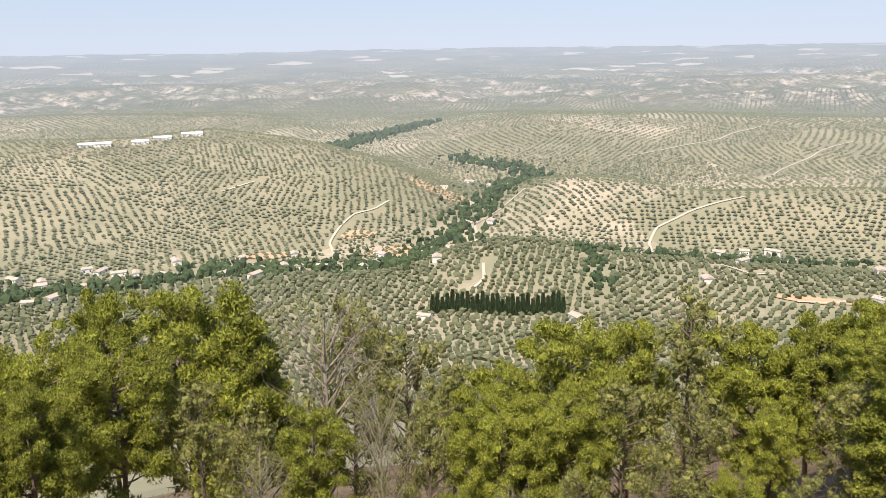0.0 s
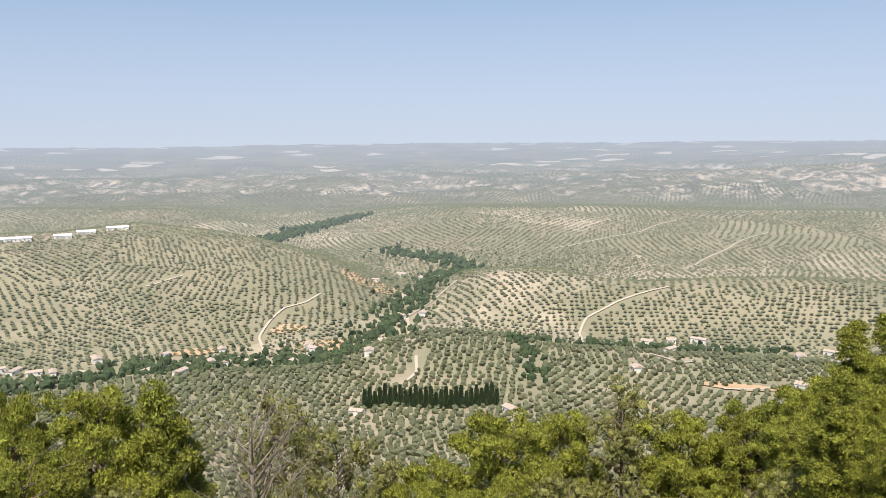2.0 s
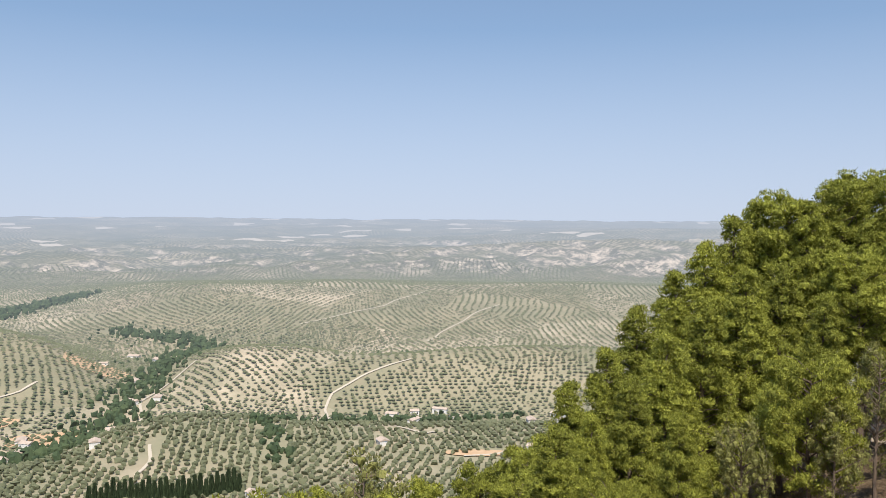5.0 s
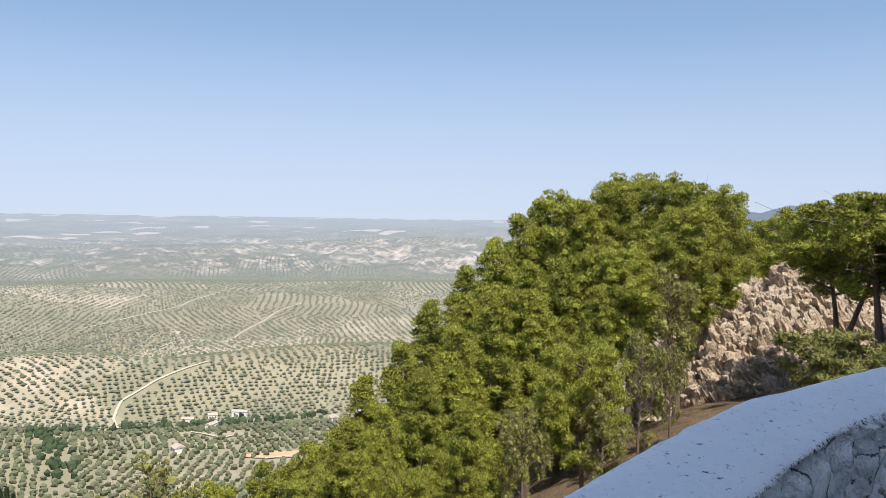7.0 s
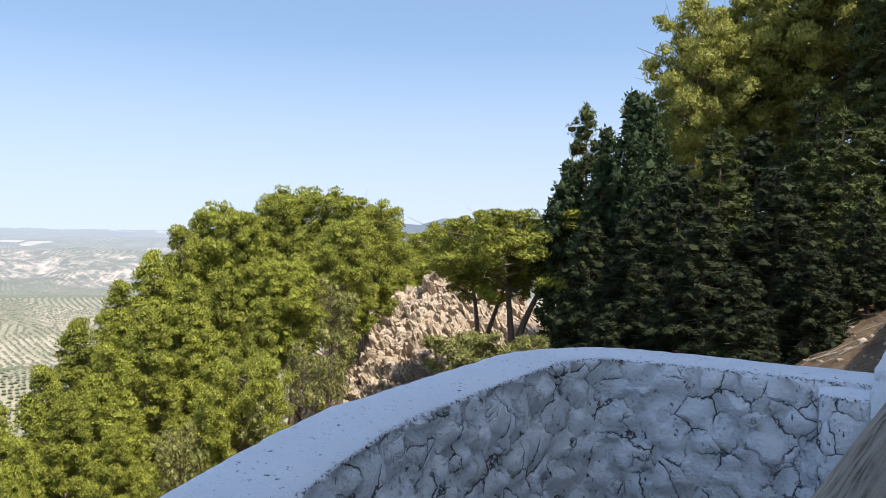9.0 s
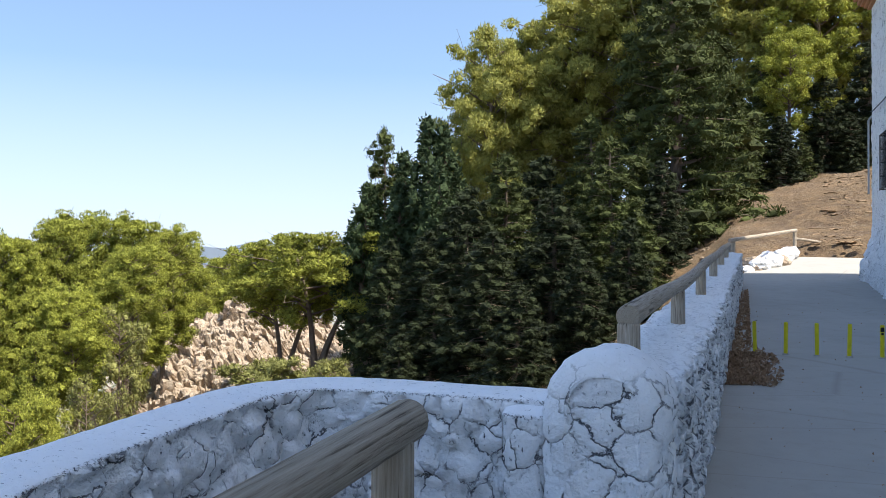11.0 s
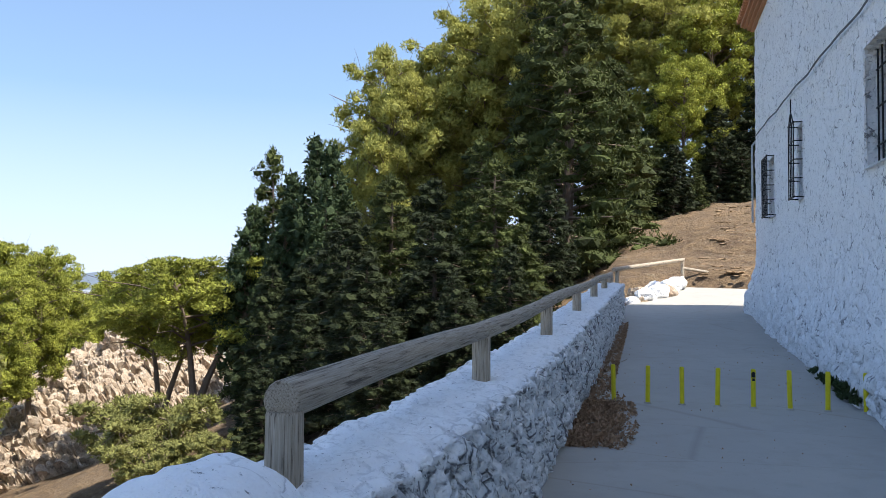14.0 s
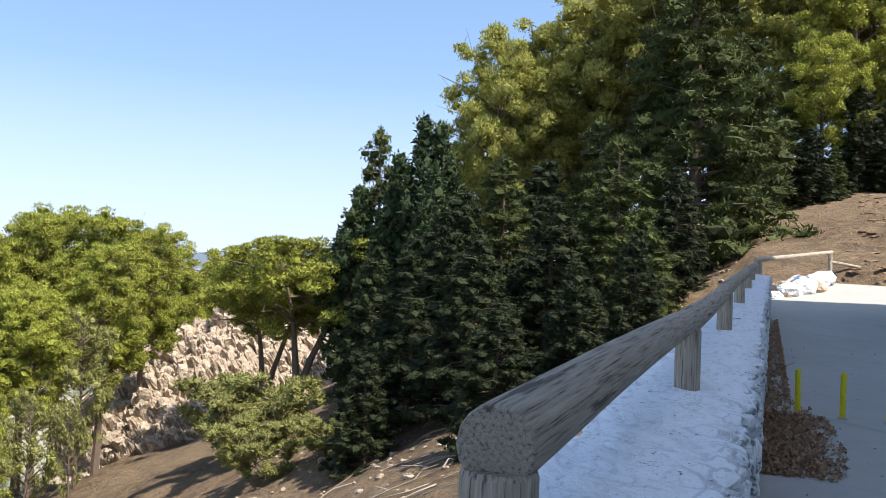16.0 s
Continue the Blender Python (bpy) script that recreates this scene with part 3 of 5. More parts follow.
            q = np.stack([i * (w + 1) + j, i * (w + 1) + j + 1, (i + 1) * (w + 1) + j + 1, (i + 1) * (w + 1) + j], -1).reshape(-1, 4) + base
            faces.append(q if sign < 0 else q[:, ::-1])
            base += h * (w + 1)
    v, nn, cap = np.concatenate(verts), np.concatenate(norms), np.concatenate(caps)
    edge, sid = stones(v + 0.08 * np.stack([vnoise(v * 3, 2), vnoise(v * 3 + 9, 2), vnoise(v * 3 + 21, 2)], 1), size)
    body = sstep(0.0, 0.30, edge)
    soft = 1 - 0.93 * sstep(0.05, 0.5, cap) if cap_smooth else 1 - 0.55 * sstep(0.45, 0.95, cap)
    disp = (body * (0.55 + 0.6 * sid) - 0.6) * proud * soft + vnoise(v * 11, 3) * 0.012 * (0.4 + 0.6 * soft) + vnoise(v * 2.3, 2) * 0.02 * (1 - 0.75 * cap)
    v = v + nn * disp[:, None]
    ob = fast_mesh(name, v, np.concatenate(faces), mat or WHITE, smooth=True)
    at = ob.data.attributes.new("joint", "FLOAT", "POINT")
    rim = np.exp(-((cap - 0.45) / 0.22) ** 2)
    at.data.foreach_set("value", np.clip((1 - sstep(0.0, 0.16, edge)) * soft * 0.6 + (rim if cap_smooth else 0), 0, 1).astype(np.float32))
    at = ob.data.attributes.new("cap", "FLOAT", "POINT")
    at.data.foreach_set("value", (sstep(0.3, 0.6, cap) if cap_smooth else 0.8 * cap).astype(np.float32))
    return ob


WALL_TOP = (np.array([4.2, 5.5, 7.66, 10.8, 16, 21.6]), np.array([-0.52, -0.55, -0.52, -0.41, -0.13, 0.17]))


def ramp_top(x, y):
    return np.interp(y, *WALL_TOP)


wall_ramp = rubble("wall_ramp", [(-0.125, 4.30), (-0.125, 12.0)], 0.30, ramp_top, lambda x, y: road_z(y) - 0.5, 0.05, 0.032, size=(0.15, 0.15, 0.12), proud=0.065, cap_smooth=False, mat=WHITE_RAMP)
wall_far = rubble("wall_ramp_far", [(-0.125, 12.0), (-0.125, 21.6)], 0.30, ramp_top, lambda x, y: road_z(y) - 0.5, 0.05, 0.06, size=(0.15, 0.15, 0.12), proud=0.065, cap_smooth=False, mat=WHITE_RAMP)
pillar = rubble("wall_pillar", [(-0.15, 3.94), (-0.15, 4.56)], 0.30, lambda x, y: -0.37 + 0 * x, lambda x, y: -2.6 + 0 * x, 0.27, 0.03, size=(0.28, 0.28, 0.2), proud=0.03, nose=(0.20, 0.42), cap_smooth=False)
bastion = rubble("wall_bastion", [(-1.75, -4.0), (-1.6, 0.2), (-1.66, 1.0), (-1.9, 1.75), (-2.1, 2.5), (-2.16, 3.4), (-2.16, 4.1), (-1.95, 4.42), (-1.5, 4.5), (-0.9, 4.5), (-0.42, 4.5)], 0.2,
                 lambda x, y: np.interp(y, [0, 1.2, 2.2, 3.6, 4.5], [-0.82, -0.80, -0.74, -0.70, -0.66]), lambda x, y: -2.6 + 0 * x, 0.045, 0.03, size=(0.22, 0.22, 0.16), proud=0.06)
buttress = rubble("wall_buttress", [(-0.72, 4.33), (-0.40, 4.33)], 0.22, lambda x, y: -0.70 + 0 * x, lambda x, y: -2.6 + 0 * x, 0.05, 0.035, proud=0.03)
for ob, lab in ((wall_ramp, "low whitewashed rubble wall beside the concrete ramp"), (wall_far, "low whitewashed rubble wall climbing beside the ramp"), (pillar, "round-topped whitewashed pillar at the wall's end"),
                (bastion, "curved whitewashed parapet of cracked rubble and smooth coping"), (buttress, "whitewashed masonry block against the parapet")):
    tagged(ob, lab, "wall", kind="structure")

# ---- concrete ramp ----
yy = np.concatenate([np.arange(-14, 24, 0.35), np.arange(24, 44, 0.7)])
xx = np.linspace(0, 1, 14)
left = np.interp(yy, [-14, 3.9, 4.0, 21.4, 22.2, 27, 44], [-1.45, -0.3, 0.05, 0.05, -0.2, 1.3, 4.2])
right_ = np.interp(yy, [-14, 22.5, 24, 44], [3.7, 3.4, 6.5, 8.0])
X = left[:, None] + (right_ - left)[:, None] * xx[None]
Yg = np.repeat(yy[:, None], 14, 1)
Zg = road_z(Yg) + 0.012 * vnoise(np.stack([X, Yg, 0 * X], -1).reshape(-1, 3) * 0.8, 3).reshape(X.shape)
n, m = X.shape
i, j = np.meshgrid(np.arange(n - 1), np.arange(m - 1), indexing="ij")
quad = np.stack([i * m + j, i * m + j + 1, (i + 1) * m + j + 1, (i + 1) * m + j], -1).reshape(-1, 4)
road = fast_mesh("road", np.stack([X, Yg, Zg], -1).reshape(-1, 3), quad, CONCRETE, smooth=True)
tagged(road, "worn pale concrete ramp with cracks and dust", "ramp", kind="structure")


# ---- round timber ----
def log_mesh(length, r0, r1, seed=0, sides=16, rings=14, bow=0.0):
    """A peeled log along local z, with uneven surface and closed, slightly rounded ends."""
    rs = np.random.RandomState(seed)
    z = np.concatenate([[0, 0.012], np.linspace(0.05, 0.95, rings) * length, [length - 0.012, length]])
    r = np.interp(z, [0, length], [r0, r1])
    r[0] *= 0.94
    r[-1] *= 0.94
    a = np.linspace(0, 2 * math.pi, sides, endpoint=False)
    zz, aa = np.meshgrid(z, a, indexing="ij")
    rr = r[:, None] * (1 + 0.035 * vnoise(np.stack([np.cos(aa) * 2, np.sin(aa) * 2, zz * 1.5 + rs.rand() * 40], -1).reshape(-1, 3), 3).reshape(zz.shape))
    sway = bow * np.sin(zz / length * math.pi)
    v = np.stack([rr * np.cos(aa) + sway, rr * np.sin(aa), zz], -1).reshape(-1, 3)
    n, m = zz.shape
    f = [(i * m + j, i * m + (j + 1) % m, (i + 1) * m + (j + 1) % m, (i + 1) * m + j) for i in range(n - 1) for j in range(m)]
    f += [tuple(range(m))[::-1], tuple(range((n - 1) * m, n * m))]
    return v, f


def log_between(name, a, b, r0, r1, parent, seed=0, bow=0.0, mat=None):
    a, b = Vector(a), Vector(b)
    ob = part(name, log_mesh((b - a).length, r0, r1, seed, bow=bow), mat or LOG, parent)
    q = (b - a).to_track_quat("Z", "X")
    base = parent.matrix_basis.inverted() if parent else Matrix()
    ob.matrix_basis = base @ (Matrix.Translation(a) @ q.to_matrix().to_4x4())
    for p in ob.data.polygons:
        p.use_smooth = len(p.vertices) == 4
    return ob


RAIL_X = -0.13
POSTS = [4.71, 7.66, 10.82, 13.9, 16.8, 19.4, 21.5]
RAIL_Z = np.interp(POSTS, [4.71, 7.61, 10.8, 21.6], [-0.26, -0.20, -0.07, 0.37])
railing = empty("wooden_railing", pose(RAIL_X, 4.71, -0.55))
for k, (py, rz_) in enumerate(zip(POSTS, RAIL_Z)):
    log_between("post", (RAIL_X, py, float(ramp_top(0, py)) - 0.12), (RAIL_X, py, rz_ - 0.035), 0.064, 0.062, railing, k)
for k in range(len(POSTS) - 1):
    y0, y1 = POSTS[k] - (0.03 if k == 0 else 0.04), POSTS[k + 1] + 0.05
    log_between("rail", (RAIL_X, y0, RAIL_Z[k]), (RAIL_X + 0.004, y1, RAIL_Z[k + 1] + 0.004), 0.066, 0.058, railing, 20 + k, 0.012 * (-1) ** k)
tagged(railing, "weathered round-timber railing on the whitewashed wall", "railing")

stair_rail = empty("stair_handrail", pose(-0.02, 1.6, -2.3))
log_between("post", (-0.085, 1.545, -2.36), (-0.085, 1.545, -0.255), 0.040, 0.038, stair_rail, 41)
log_between("rail", (-0.135, 0.69, -0.315), (-0.078, 1.605, -0.235), 0.043, 0.041, stair_rail, 42)
tagged(stair_rail, "weathered split timber handrail above the sunken terrace", "handrail")

fence = empty("timber_fence", pose(0.0, 22.8, -0.4))
FP = [(-0.05, 22.7), (0.75, 24.8), (1.58, 26.8)]
for k, (fx, fy) in enumerate(FP):
    if k != 1:
        log_between("post", (fx, fy, land1(fx, fy) - 0.25), (fx, fy, (0.50, 0.68, 0.88)[k]), 0.055, 0.05, fence, 50 + k)
log_between("rail", (-0.13, 22.5, 0.49), (1.62, 26.9, 0.87), 0.055, 0.05, fence, 53)
log_between("brace", (1.58, 26.8, 0.62), (2.35, 27.2, land1(2.35, 27.2) - 0.05), 0.045, 0.04, fence, 54)
tagged(fence, "sunlit round-timber fence at the bend of the ramp", "fence")


# ---- bollards ----
def bollard():
    b = empty("bollard")
    bm = bmesh.new()
    bmesh.ops.create_cone(bm, cap_ends=True, segments=14, radius1=0.026, radius2=0.026, depth=0.45)
    bmesh.ops.bevel(bm, geom=[e for e in bm.edges if e.is_boundary or abs(e.verts[0].co.z - e.verts[1].co.z) < 1e-4 and e.verts[0].co.z > 0], offset=0.006, segments=2, affect="EDGES")
    bmesh.ops.translate(bm, verts=bm.verts, vec=(0, 0, 0.205))
    part("tube", bm, YELLOW, b)
    bm = bmesh.new()
    bmesh.ops.create_cone(bm, cap_ends=True, segments=14, radius1=0.05, radius2=0.036, depth=0.02)
    bmesh.ops.translate(bm, verts=bm.verts, vec=(0, 0, 0.004))
    part("footing", bm, CONCRETE, b, "grey mortar collar")
    return tagged(b, "short yellow steel bollard with chipped paint", "bollard", "row of bollards across the ramp")


first = None
for k in range(8):
    bx = 0.495 + 0.382 * k
    m = pose(bx, 12.0, float(road_z(12.0)) + 0.004, (k * 37 % 5 - 2) * 0.5, (k * 53 % 5 - 2) * 0.6, 0)
    if first is None:
        first = bollard()
        first.matrix_basis = m
    else:
        ob = copy_thing(first, m)
        if k == 4:
            bm = bmesh.new()
            for z0, w, h in ((0.34, 0.9, 0.05), (0.30, 0.6, 0.03), (0.38, 0.5, 0.02)):
                vs = [bm.verts.new((0.0275 * math.sin(a), -0.0275 * math.cos(a), z)) for z in (z0, z0 + h) for a in np.linspace(-w, w, 6)]
                for q in range(5):
                    bm.faces.new((vs[q], vs[q + 1], vs[q + 7], vs[q + 6]))
            part("sticker", bm, IRON, ob, "torn black sticker")
            tagged(ob, "short yellow steel bollard with a torn black sticker")

# ---- the white house ----
HX, HY0, HY1, EAVE = 3.12, 9.6, 22.35, 6.15
house = empty("house", pose(HX, 22.35, -0.5))
HB = house.matrix_basis.inverted()
WINS = [(19.32, 20.1, 1.53, 2.70), (16.32, 16.83, 1.57, 2.78), (11.50, 12.50, 1.49, 2.87)]


def house_wall():
    g = 0.06
    ys, zs = np.arange(HY0, HY1 + 0.001, g), np.arange(-1.5, EAVE + 0.2, g)
    Y, Z = np.meshgrid(ys, zs, indexing="ij")
    P = np.stack([0 * Y + HX, Y, Z], -1).reshape(-1, 3)
    low = 1 - sstep(-0.2, 1.6, P[:, 2] - road_z(P[:, 1]) * 0.7)
    edge, sid = stones(P + 0.1 * np.stack([0 * P[:, 0], vnoise(P * 3, 2), vnoise(P * 3 + 9, 2)], 1), (0.3, 0.34, 0.22))
    disp = (sstep(0, 0.35, edge) * (0.5 + 0.7 * sid) - 0.5) * (0.012 + 0.06 * low) + 0.16 * low ** 2 + 0.02 * vnoise(P * 1.3, 3) + 0.012 * vnoise(P * 9, 3)
    corner = sstep(HY1 - 0.6, HY1, P[:, 1])
    P[:, 0] -= disp + 0.12 * corner * (1 - sstep(-0.3, 0.8, P[:, 2]))
    n, m = Y.shape
    i, j = np.meshgrid(np.arange(n - 1), np.arange(m - 1), indexing="ij")
    f = np.stack([i * m + j, i * m + j + 1, (i + 1) * m + j + 1, (i + 1) * m + j], -1).reshape(-1, 4)
    cy, cz = P[f, 1].mean(1), P[f, 2].mean(1)
    keep = np.ones(len(f), bool)
    for a, b_, c, d in WINS:
        keep &= ~((cy > a) & (cy < b_) & (cz > c) & (cz < d))
    ob = fast_mesh("wall", P, f[keep], WHITE_HOUSE, smooth=True)
    at = ob.data.attributes.new("joint", "FLOAT", "POINT")
    at.data.foreach_set("value", ((1 - sstep(0.0, 0.16, edge)) * (0.3 + 0.7 * low)).astype(np.float32))
    ob.parent, ob.matrix_basis = house, HB
    return ob


house_wall()


def box(bm, x0, x1, y0, y1, z0, z1):
    vs = [bm.verts.new(p) for p in ((x0, y0, z0), (x1, y0, z0), (x1, y1, z0), (x0, y1, z0), (x0, y0, z1), (x1, y0, z1), (x1, y1, z1), (x0, y1, z1))]
    for q in ((3, 2, 1, 0), (4, 5, 6, 7), (0, 1, 5, 4), (1, 2, 6, 5), (2, 3, 7, 6), (3, 0, 4, 7)):
        bm.faces.new([vs[k] for k in q])


bm = bmesh.new()
box(bm, HX + 0.45, 10.0, HY0, HY1 - 0.02, -2.0, EAVE + 0.1)
box(bm, HX + 0.02, HX + 0.45, HY1 - 0.35, HY1 - 0.02, -2.0, EAVE + 0.1)
box(bm, HX - 0.02, 10.0, 5.4, HY0 + 0.01, -2.4, EAVE + 0.1)
# unseen block, added this tall to keep the parapet in shade
box(bm, HX - 0.02, 10.0, -14.0, 5.39, -2.4, 11.0)
ob = part("rear_wall", bm, WHITE_HOUSE, house)
ob.matrix_basis = HB


def rod(bm, a, b, r=0.009):
    a, b = Vector(a), Vector(b)
    m = Matrix.Translation((a + b) / 2) @ (b - a).to_track_quat("Z", "X").to_matrix().to_4x4()
    bmesh.ops.create_cone(bm, cap_ends=True, segments=6, radius1=r, radius2=r, depth=(b - a).length, matrix=m)


for k, (a, b_, c, d) in enumerate(WINS):
    w = empty("window")
    w.parent, w.matrix_basis = house, HB
    depth = 0.34
    bm = bmesh.new()
    x0, x1 = HX + 0.012, HX + depth
    for q in (((x0 - 0.03, b_, c), (x1, b_, c), (x1, b_, d), (x0 - 0.03, b_, d)), ((x1, a, c), (x0 - 0.03, a, c), (x0 - 0.03, a, d), (x1, a, d)),
              ((x0 - 0.06, a, c - 0.03), (x1, a, c + 0.03), (x1, b_, c + 0.03), (x0 - 0.06, b_, c - 0.03)), ((x0 - 0.03, b_, d), (x1, b_, d - 0.05), (x1, a, d - 0.05), (x0 - 0.03, a, d))):
        bm.faces.new([bm.verts.new(p) for p in q])
    part("reveal", bm, WHITE_HOUSE, w)
    bm = bmesh.new()
    box(bm, x1, x1 + 0.03, a - 0.02, b_ + 0.02, c - 0.02, d + 0.02)
    part("pane", bm, DARK, w)
    bm = bmesh.new()
    for q in ((a, a + 0.05), (b_ - 0.05, b_), ((a + b_) / 2 - 0.03, (a + b_) / 2 + 0.03)):
        box(bm, x1 - 0.04, x1 - 0.004, q[0] + 0.004, q[1] - 0.004, c + 0.03, d - 0.06)
    part("window_frame", bm, m_plain("grey_window_wood", (0.20, 0.19, 0.18), 0.7) if k == 0 else bpy.data.materials["grey_window_wood"], w)
    bm = bmesh.new()
    if k < 2:
        xf, xb = HX - 0.15, HX + 0.02
        for y in np.linspace(a + 0.02, b_ - 0.02, 6 if k == 0 else 4):
            rod(bm, (xf, y, c - 0.02), (xf, y, d + 0.02), 0.010)
        for z in np.linspace(c, d, 5):
            rod(bm, (xf, a, z), (xf, b_, z), 0.010)
            rod(bm, (xf, a + 0.01, z), (xb, a + 0.01, z), 0.010)
            rod(bm, (xf, b_ - 0.01, z), (xb, b_ - 0.01, z), 0.010)
        for z0 in (c, d):
            rod(bm, (xf, a, z0), (xf, b_, z0), 0.016)
        if k == 1:
            ym = (a + b_) / 2
            for s in (-1, 1):
                rod(bm, (xf, ym + s * 0.2, d), (xf, ym + s * 0.1, d + 0.13), 0.010)
                rod(bm, (xf, ym + s * 0.1, d + 0.13), (xf, ym, d + 0.2), 0.010)
            rod(bm, (xf, ym, d), (xf, ym, d + 0.42), 0.012)
    else:
        xf = HX + 0.12
        for y in np.linspace(a + 0.06, b_ - 0.06, 6):
            rod(bm, (xf, y, c), (xf, y, d - 0.02), 0.011)
        for z in np.linspace(c + 0.25, d - 0.25, 3):
            rod(bm, (xf, a, z), (xf, b_, z), 0.011)
    part("window_grille", bm, IRON, w, "black wrought-iron grille")

roof = bmesh.new()
box(roof, HX - 0.28, 10.2, 5.42, HY1 + 0.22, EAVE + 0.12, EAVE + 0.2)
ob = part("roof", roof, TILE, house, "terracotta tiled roof edge")
ob.matrix_basis = HB
cornice = bmesh.new()
for k in range(3):
    box(cornice, HX - 0.08 - 0.07 * k, HX + 0.3, 5.42, HY1 + 0.03 + 0.06 * k, EAVE - 0.06 + 0.06 * k, EAVE - 0.002 + 0.06 * k)
ob = part("cornice", cornice, TILE, house, "stepped brick cornice")
ob.matrix_basis = HB
v, f = [], []
for k in range(9):
    a = math.pi * k / 8
    for y, r in ((0, 0.095), (0.42, 0.075)):
        v.append((y, r * math.cos(a), r * 0.8 * math.sin(a)))
        v.append((y, (r - 0.014) * math.cos(a), (r - 0.014) * 0.8 * math.sin(a)))
for k in range(8):
    b0, b1 = 4 * k, 4 * k + 4
    f += [(b0, b1, b1 + 2, b0 + 2), (b0 + 1, b0 + 3, b1 + 3, b1 + 1), (b0, b0 + 1, b1 + 1, b1)]
tile_mesh = bpy.data.meshes.new("roof_tile")
tile_mesh.from_pydata(v, [], f)
tile_mesh.materials.append(TILE)
roof_ob = bpy.data.objects["roof"]
for k in range(60):
    t_ = new("roof_tile", tile_mesh)
    t_.parent = roof_ob
    t_.matrix_basis = pose(HX - 0.36, HY1 + 0.15 - 0.2 * k, EAVE + 0.205, 0, -14, (k * 7 % 5 - 2))
bm = bmesh.new()
ys = np.linspace(21.9, 9.7, 40)
pts = [(HX - 0.045 - 0.02 * abs(math.sin(y * 2)), y, 3.55 - 0.022 * (21.9 - y) - 0.03 * math.sin(y * 1.1) ** 2) for y in ys]
for p, q in zip(pts[:-1], pts[1:]):
    rod(bm, p, q, 0.014)
ob = part("cable", bm, m_plain("grey_cable", (0.16, 0.17, 0.18), 0.7), house, "grey cable strung along the wall")
ob.matrix_basis = HB
bm = bmesh.new()
for p, q in (((HX - 0.06, HY1 + 0.03, 3.4), (HX - 0.06, HY1 + 0.03, 1.6)), ((HX - 0.06, HY1 + 0.03, 3.4), (HX + 0.02, HY1 - 0.1, 3.5))):
    rod(bm, p, q, 0.022)
ob = part("drainpipe", bm, m_plain("grey_pipe", (0.4, 0.42, 0.44), 0.5), house, "thin grey pipe at the corner")
ob.matrix_basis = HB
house.matrix_basis = pose(HX, 22.35, -0.5, 0, 0, 1.1)        # the wall runs a little askew to the ramp
tagged(house, "two-storey whitewashed rubble house with iron window grilles", "house")


# ---- trees ----
def tufts(centres, radii, count, leaf, rs, droop=0.0, up=0.35, slim=0.34, lying=False):
    """Needle tufts: count thin triangles on each of the ellipsoids."""
    c = np.repeat(np.asarray(centres), count, 0)
    r = np.repeat(np.asarray(radii), count, 0)
    d = rs.normal(size=c.shape)
    d[:, 2] = d[:, 2] + up
    d /= np.linalg.norm(d, axis=1)[:, None]
    p = c + d * r * (0.45 + 0.55 * rs.rand(len(c), 1) ** 0.5)
    grow = d + rs.normal(size=c.shape) * 0.55 + np.array([0, 0, up - droop * 1.6])
    grow /= np.linalg.norm(grow, axis=1)[:, None]
    if lying:                       # sprays that lie over the clump like shingles
        face = d + rs.normal(size=c.shape) * 0.38
        p = c + d * r * (0.74 + 0.36 * rs.rand(len(c), 1))
        grow = grow - face * ((grow * face).sum(1) / (face * face).sum(1))[:, None]
        grow /= np.linalg.norm(grow, axis=1)[:, None] + 1e-9
        side = np.cross(grow, face)
    else:
        side = np.cross(grow, rs.normal(size=c.shape))
    side /= np.linalg.norm(side, axis=1)[:, None] + 1e-9
    ln = leaf * (0.6 + 0.8 * rs.rand(len(c), 1))
    v = np.stack([p - side * ln * slim, p + side * ln * slim, p + grow * ln], 1).reshape(-1, 3)
    return v, np.arange(len(v)).reshape(-1, 3)


def ico(level):
    bm = bmesh.new()
    bmesh.ops.create_icosphere(bm, subdivisions=level, radius=1)
    v, f = np.array([q.co[:] for q in bm.verts]), np.array([[w.index for w in q.verts] for q in bm.faces])
    bm.free()
    return v, f


ICO1, ICO2 = ico(1), ico(2)


def cores(centres, radii, rs, share=0.62, shape=None, rough=0.24):
    """The dense bodies of the tufts: one small uneven solid each."""
    V, F = shape or ICO1
    c, r = np.asarray(centres), np.asarray(radii) * share
    v = V[None] * (1 + rough * rs.normal(size=(len(c), len(V), 1))) * r[:, None] + c[:, None]
    f = F[None] + (np.arange(len(c)) * len(V))[:, None, None]
    return v.reshape(-1, 3), f.reshape(-1, 3)


def limb(verts, faces, pts, r0, r1, sides=5):
    """A tapered branch along pts, added to the lists."""
    pts = np.asarray(pts, float)
    base = len(verts)
    for k, p in enumerate(pts):
        d = pts[min(k + 1, len(pts) - 1)] - pts[max(k - 1, 0)]
        d /= np.linalg.norm(d) + 1e-9
        u = np.cross(d, (0.3, 0.9, 0.1))
        u /= np.linalg.norm(u) + 1e-9
        w = np.cross(d, u)
        r = r0 + (r1 - r0) * k / (len(pts) - 1)
        for a in range(sides):
            t = 2 * math.pi * a / sides
            verts.append(p + (u * math.cos(t) + w * math.sin(t)) * r)
    for k in range(len(pts) - 1):
        for a in range(sides):
            b_ = (a + 1) % sides
            faces.append((base + k * sides + a, base + k * sides + b_, base + (k + 1) * sides + b_, base + (k + 1) * sides + a))


